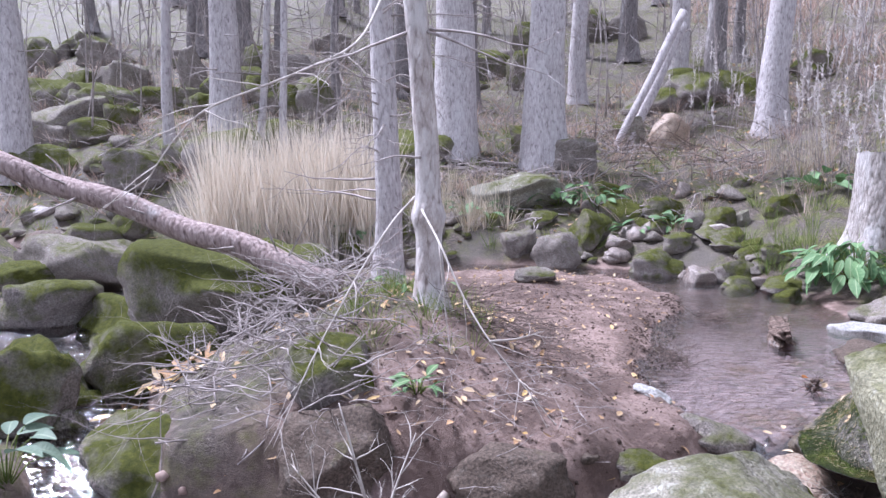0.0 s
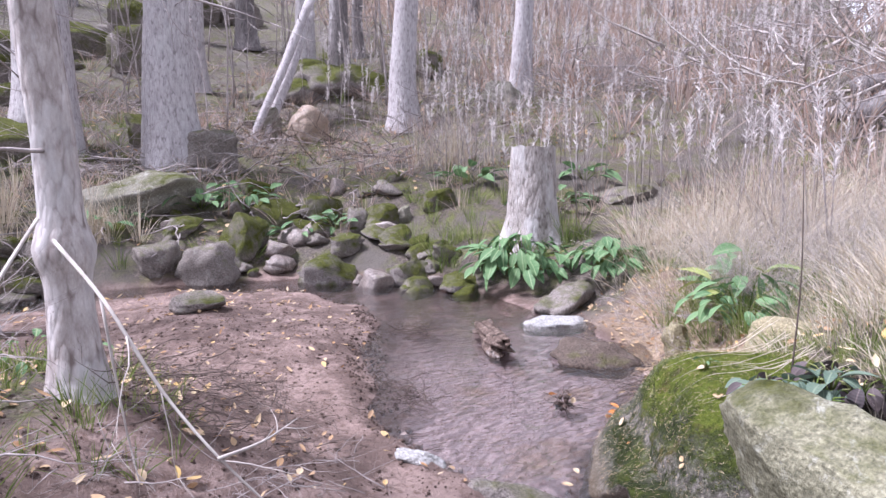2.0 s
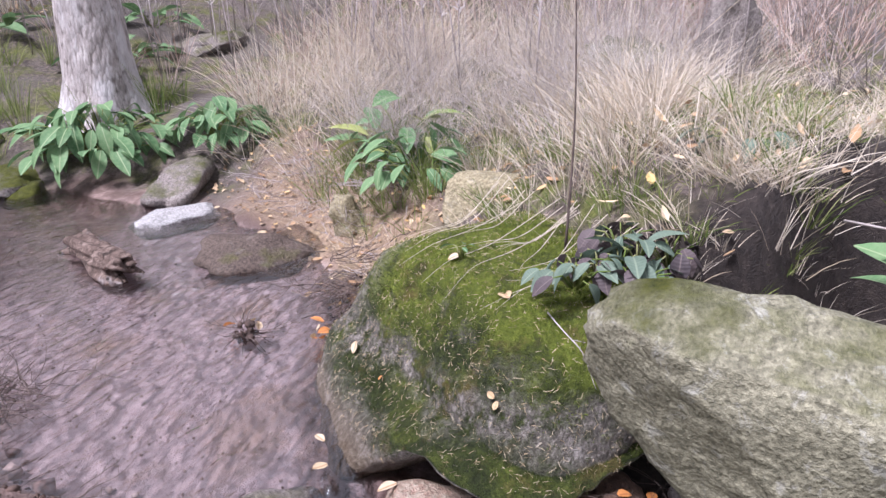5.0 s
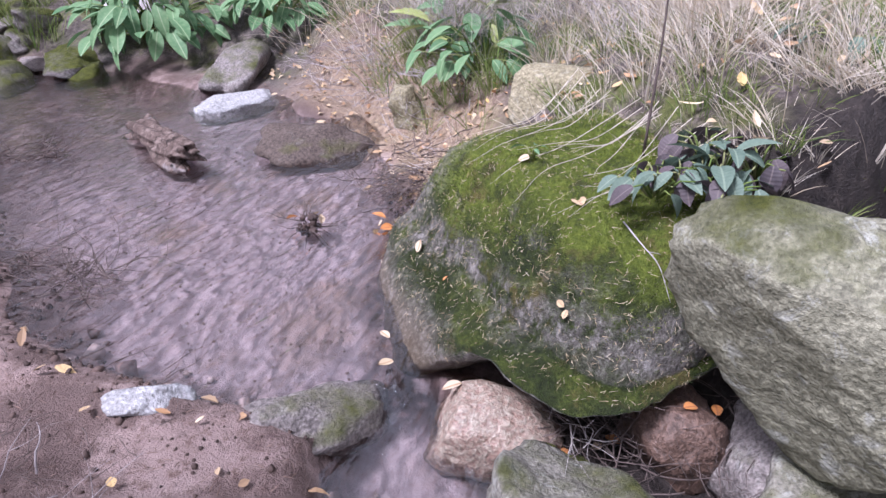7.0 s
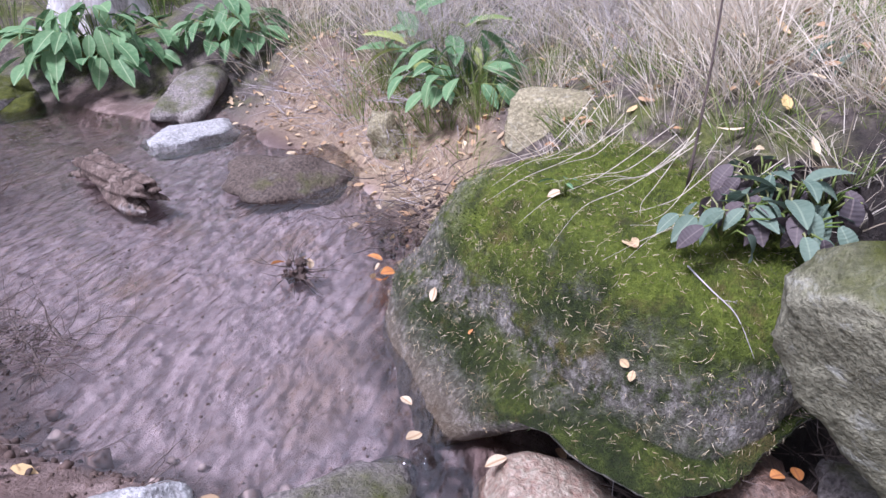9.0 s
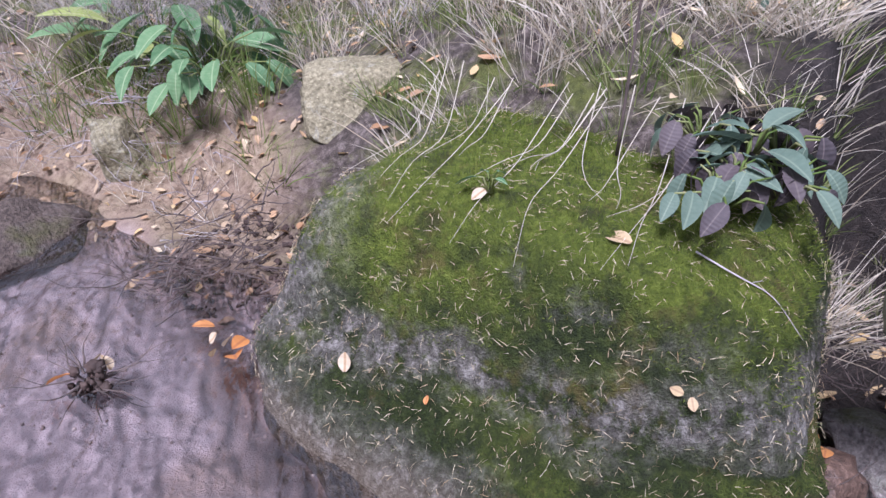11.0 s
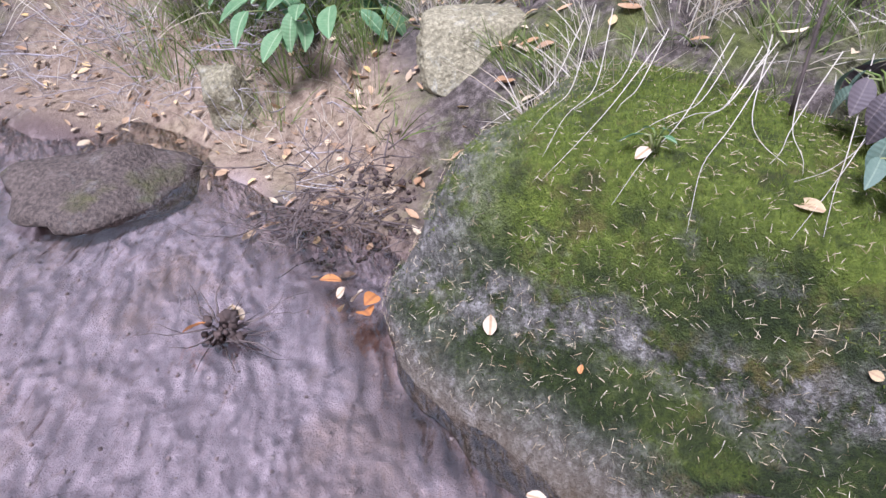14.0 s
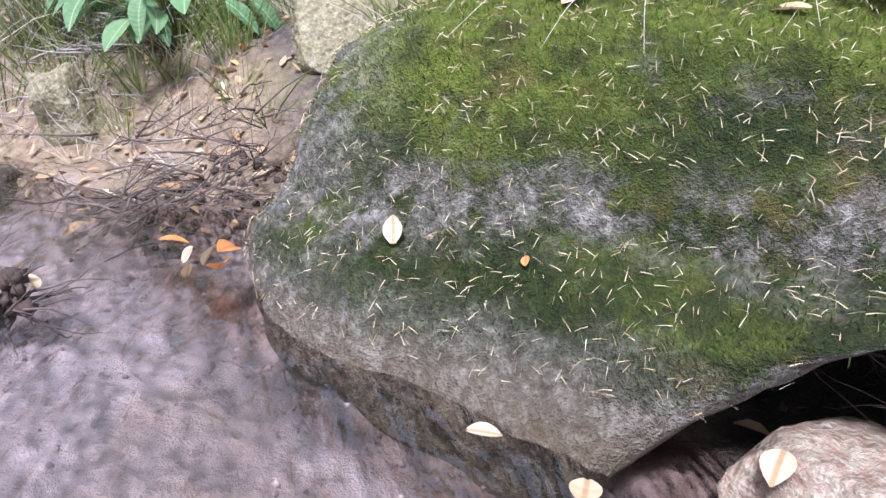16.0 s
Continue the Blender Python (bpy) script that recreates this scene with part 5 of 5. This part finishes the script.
clods = Heap()
OCTA = [(1, 0, 0), (-1, 0, 0), (0, 1, 0), (0, -1, 0), (0, 0, 1), (0, 0, -1), (.6, .6, .5), (-.6, .6, .5), (.6, -.6, .5), (-.6, -.6, .5)]
OCTA_F = [(0, 6, 4), (6, 2, 4), (2, 7, 4), (7, 1, 4), (1, 9, 4), (9, 3, 4), (3, 8, 4), (8, 0, 4), (0, 2, 6), (2, 1, 7), (1, 3, 9), (3, 0, 8), (2, 0, 5), (1, 2, 5), (3, 1, 5), (0, 3, 5)]


def clod(heap, x, y, z, r):
    m = pose(x, y, z, random.uniform(0, 360), random.uniform(0, 360), random.uniform(0, 360))
    k = [random.uniform(.6, 1.3) * r for _ in OCTA]
    heap.add([m @ (Vector(v) * s) for v, s in zip(OCTA, k)], OCTA_F)


def bank_edge(x, y):
    b, w, _, _ = along(BROOK, x, y)
    return (b / w > .92) & (b / w < 1.25) & (x < 2.3)


for x, y, z in scatter(700, .9, 2.4, 3.3, 8.0, bank_edge):
    clod(clods, x, y, z, random.uniform(.004, .017))
for x, y, z in scatter(3200, -.4, 1.9, 2.7, 7.0, off_water):
    clod(clods, x, y, z, random.uniform(.002, .007) * random.choice((1, 1, 1, 2)))
n = Nodes("dark_earth_clods")
EARTH = n.done(n.ramp(n.noise(14, 4), (.3, (.035, .023, .019)), (.7, (.11, .072, .058))), .8, n.noise(90, 3), .5, .005)
stuff(clods.make("earth_clods", EARTH, None), "dark crumbs of wet earth along the sand's edge", "earth")

pebbles = Heap()
for x, y, z in scatter(900, .6, 3.4, 3.2, 6.6, lambda x, y: ~off_water(x, y)):
    clod(pebbles, x, y, z + .002, random.uniform(.002, .007))
for x, y, z in scatter(300, -2.4, 1.4, 2.4, 4.2, lambda x, y: ~off_water(x, y)):
    clod(pebbles, x, y, z + .01, random.uniform(.008, .04))
n = Nodes("brook_pebbles")
PEBBLE = n.done(n.ramp(n.node("NewGeometry").outputs["Random Per Island"], (0, (.16, .1, .08)), (.5, (.32, .24, .21)), (1, (.5, .42, .38))), .6)
stuff(pebbles.make("pebbles", PEBBLE, None), "small reddish pebbles on the bed of the brook", "pebbles")

# drift of roots and leaves standing in the brook
snag = tagged(new("drift_clump"), "dark drift clump of roots and a leaf in the brook", "debris")
snag.location = (2.21, 3.93, -.03)
h = Heap()
for _ in range(26):
    a = random.uniform(0, 6.283)
    h.twig((math.cos(a) * .02, math.sin(a) * .02, random.uniform(0, .08)), (math.cos(a), math.sin(a), random.uniform(-.6, .7)), random.uniform(.05, .16), .003, 1, .4, 1)
tagged(h.make("rootlet", TWIG_DARK, snag), kind="stuff")
h = Heap()
for _ in range(30):
    clod(h, random.gauss(0, .02), random.gauss(0, .02), random.uniform(0, .1), random.uniform(.008, .02))
tagged(h.make("root_ball", EARTH, snag), kind="stuff")
for k in range(3):
    lf = new("caught_leaf", LEAF_SMALL[k])
    lf.parent = snag
    lf.matrix_basis = pose(random.gauss(0, .03), random.gauss(0, .03), .05 + .02 * k, random.uniform(-40, 40), random.uniform(-40, 40), random.uniform(0, 360))

# brush caught in the corner by the boulder, on the bank and in the gap below
def brush(x, y, z, r, count, high, mat, label):
    h = Heap()
    for _ in range(count):
        a, d = random.uniform(0, 6.283), r * math.sqrt(random.random())
        p = (x + d * math.cos(a), y + d * math.sin(a), z + random.uniform(0, high))
        a = random.uniform(0, 6.283)
        h.twig(p, (math.cos(a), math.sin(a), random.uniform(-.25, .45)), random.uniform(.06, .24), random.uniform(.0012, .0032), 1, .45, 2)
    return stuff(h.make("brushwood", mat, None), label, "twigs")


brush(2.72, 3.66, .0, .2, 70, .07, TWIG_DARK, "dark matted twigs caught beside the boulder")
brush(2.76, 3.7, .03, .2, 9, .07, TWIG_PALE, "pale broken twigs lying on the matted brush")
brush(3.79, 4.62, .17, .17, 60, .16, TWIG, "grey tangle of dead stalks on the bank")
brush(1.6, 2.62, -.06, .16, 46, .05, TWIG_DARK, "dark twigs washed into the gap between stones")
brush(1.56, 2.66, -.02, .12, 8, .04, TWIG_PALE, "pale twigs washed into the gap between stones")
brush(2.25, 5.67, 0.01, 0.16, 30, .02, TWIG_DARK, "dark wet twigs washed up along the brook")
brush(1.59, 4.69, 0.01, 0.12, 30, .02, TWIG_DARK, "dark wet twigs washed up along the brook")
brush(1.54, 4.38, 0.01, 0.12, 30, .02, TWIG_DARK, "dark wet twigs washed up along the brook")
brush(1.54, 4.47, 0.01, 0.12, 30, .02, TWIG_DARK, "dark wet twigs washed up along the brook")
brush(1.56, 4.39, 0.01, 0.10, 30, .02, TWIG_DARK, "dark wet twigs washed up along the brook")
brush(2.27, 5.71, 0.01, 0.14, 30, .02, TWIG_DARK, "dark wet twigs washed up along the brook")
mud = Heap()
for _ in range(120):
    a, d = random.uniform(0, 6.283), .19 * math.sqrt(random.random())
    x, y = 2.7 + d * math.cos(a), 3.64 + d * math.sin(a)
    clod(mud, x, y, gz(x, y) + .005, random.uniform(.004, .014))
stuff(mud.make("earth_clods", EARTH, None), "black wet earth under the matted brush", "earth")

# straws hanging over the boulder
for k in range(18):
    a = random.uniform(-.45, .4)
    start = Vector((2.42 + .607 * -a, 2.72 + .795 * -a, .56))
    way = Vector((-.795, .607, 0)) + Vector((random.uniform(-.4, .4), random.uniform(-.4, .4), 0))
    pts = [tuple(start + Vector((0, 0, random.uniform(.02, .07))))]
    for d in (.18, .3, random.uniform(.36, .5)):
        p, nrm, _, _ = SOLID[0].find_nearest(start + way * d + Vector((0, 0, .05)))
        pts.append(tuple(p + nrm * random.uniform(.006, .02)))
    branch(pts, .0014, "single pale straw hanging over the boulder", STRAW, 0, name="straw")

pts = []
for x, y, z in ((1.9, 2.66, .46), (1.85, 2.6, .43), (1.82, 2.55, .38), (1.79, 2.52, .31)):
    p, nrm, _, _ = SOLID[0].find_nearest(Vector((x, y, z)))
    pts.append(tuple(p + nrm * .008))
branch(pts, .0022, "pale dry twig lying on the boulder", TWIG_PALE, 3, .08, 1, name="dry_twig")

# broken water where the brook drops


def splash(cx, cy, cz, r, label):
    h = Heap()
    rings, segs = 14, 30
    for i in range(rings + 1):
        for j in range(segs):
            a, d = 2 * math.pi * j / segs, r * i / rings * (1 + .25 * math.sin(3 * j * .21 + cx))
            p = Vector((cx + d * math.cos(a), cy + d * math.sin(a), 0))
            k = (1 - i / rings)
            p.z = cz + k * .03 + k * .03 * noise.noise(p * 38) + .012 * k * noise.noise(p * 110)
            h.v.append(p)
    for i in range(rings):
        for j in range(segs):
            q = (j + 1) % segs
            h.f.append((i * segs + j, (i + 1) * segs + j, (i + 1) * segs + q, i * segs + q))
    return tagged(h.make("water_splash", WATER, None), label, "water", kind="structure")


splash(1.6, 3.2, -.04, .05, "broken white water at the lip of the drop")
splash(1.55, 3.12, -.085, .085, "broken white water between the stones")
splash(-1.74, 3.32, -.26, .3, "broken white water of the side arm")
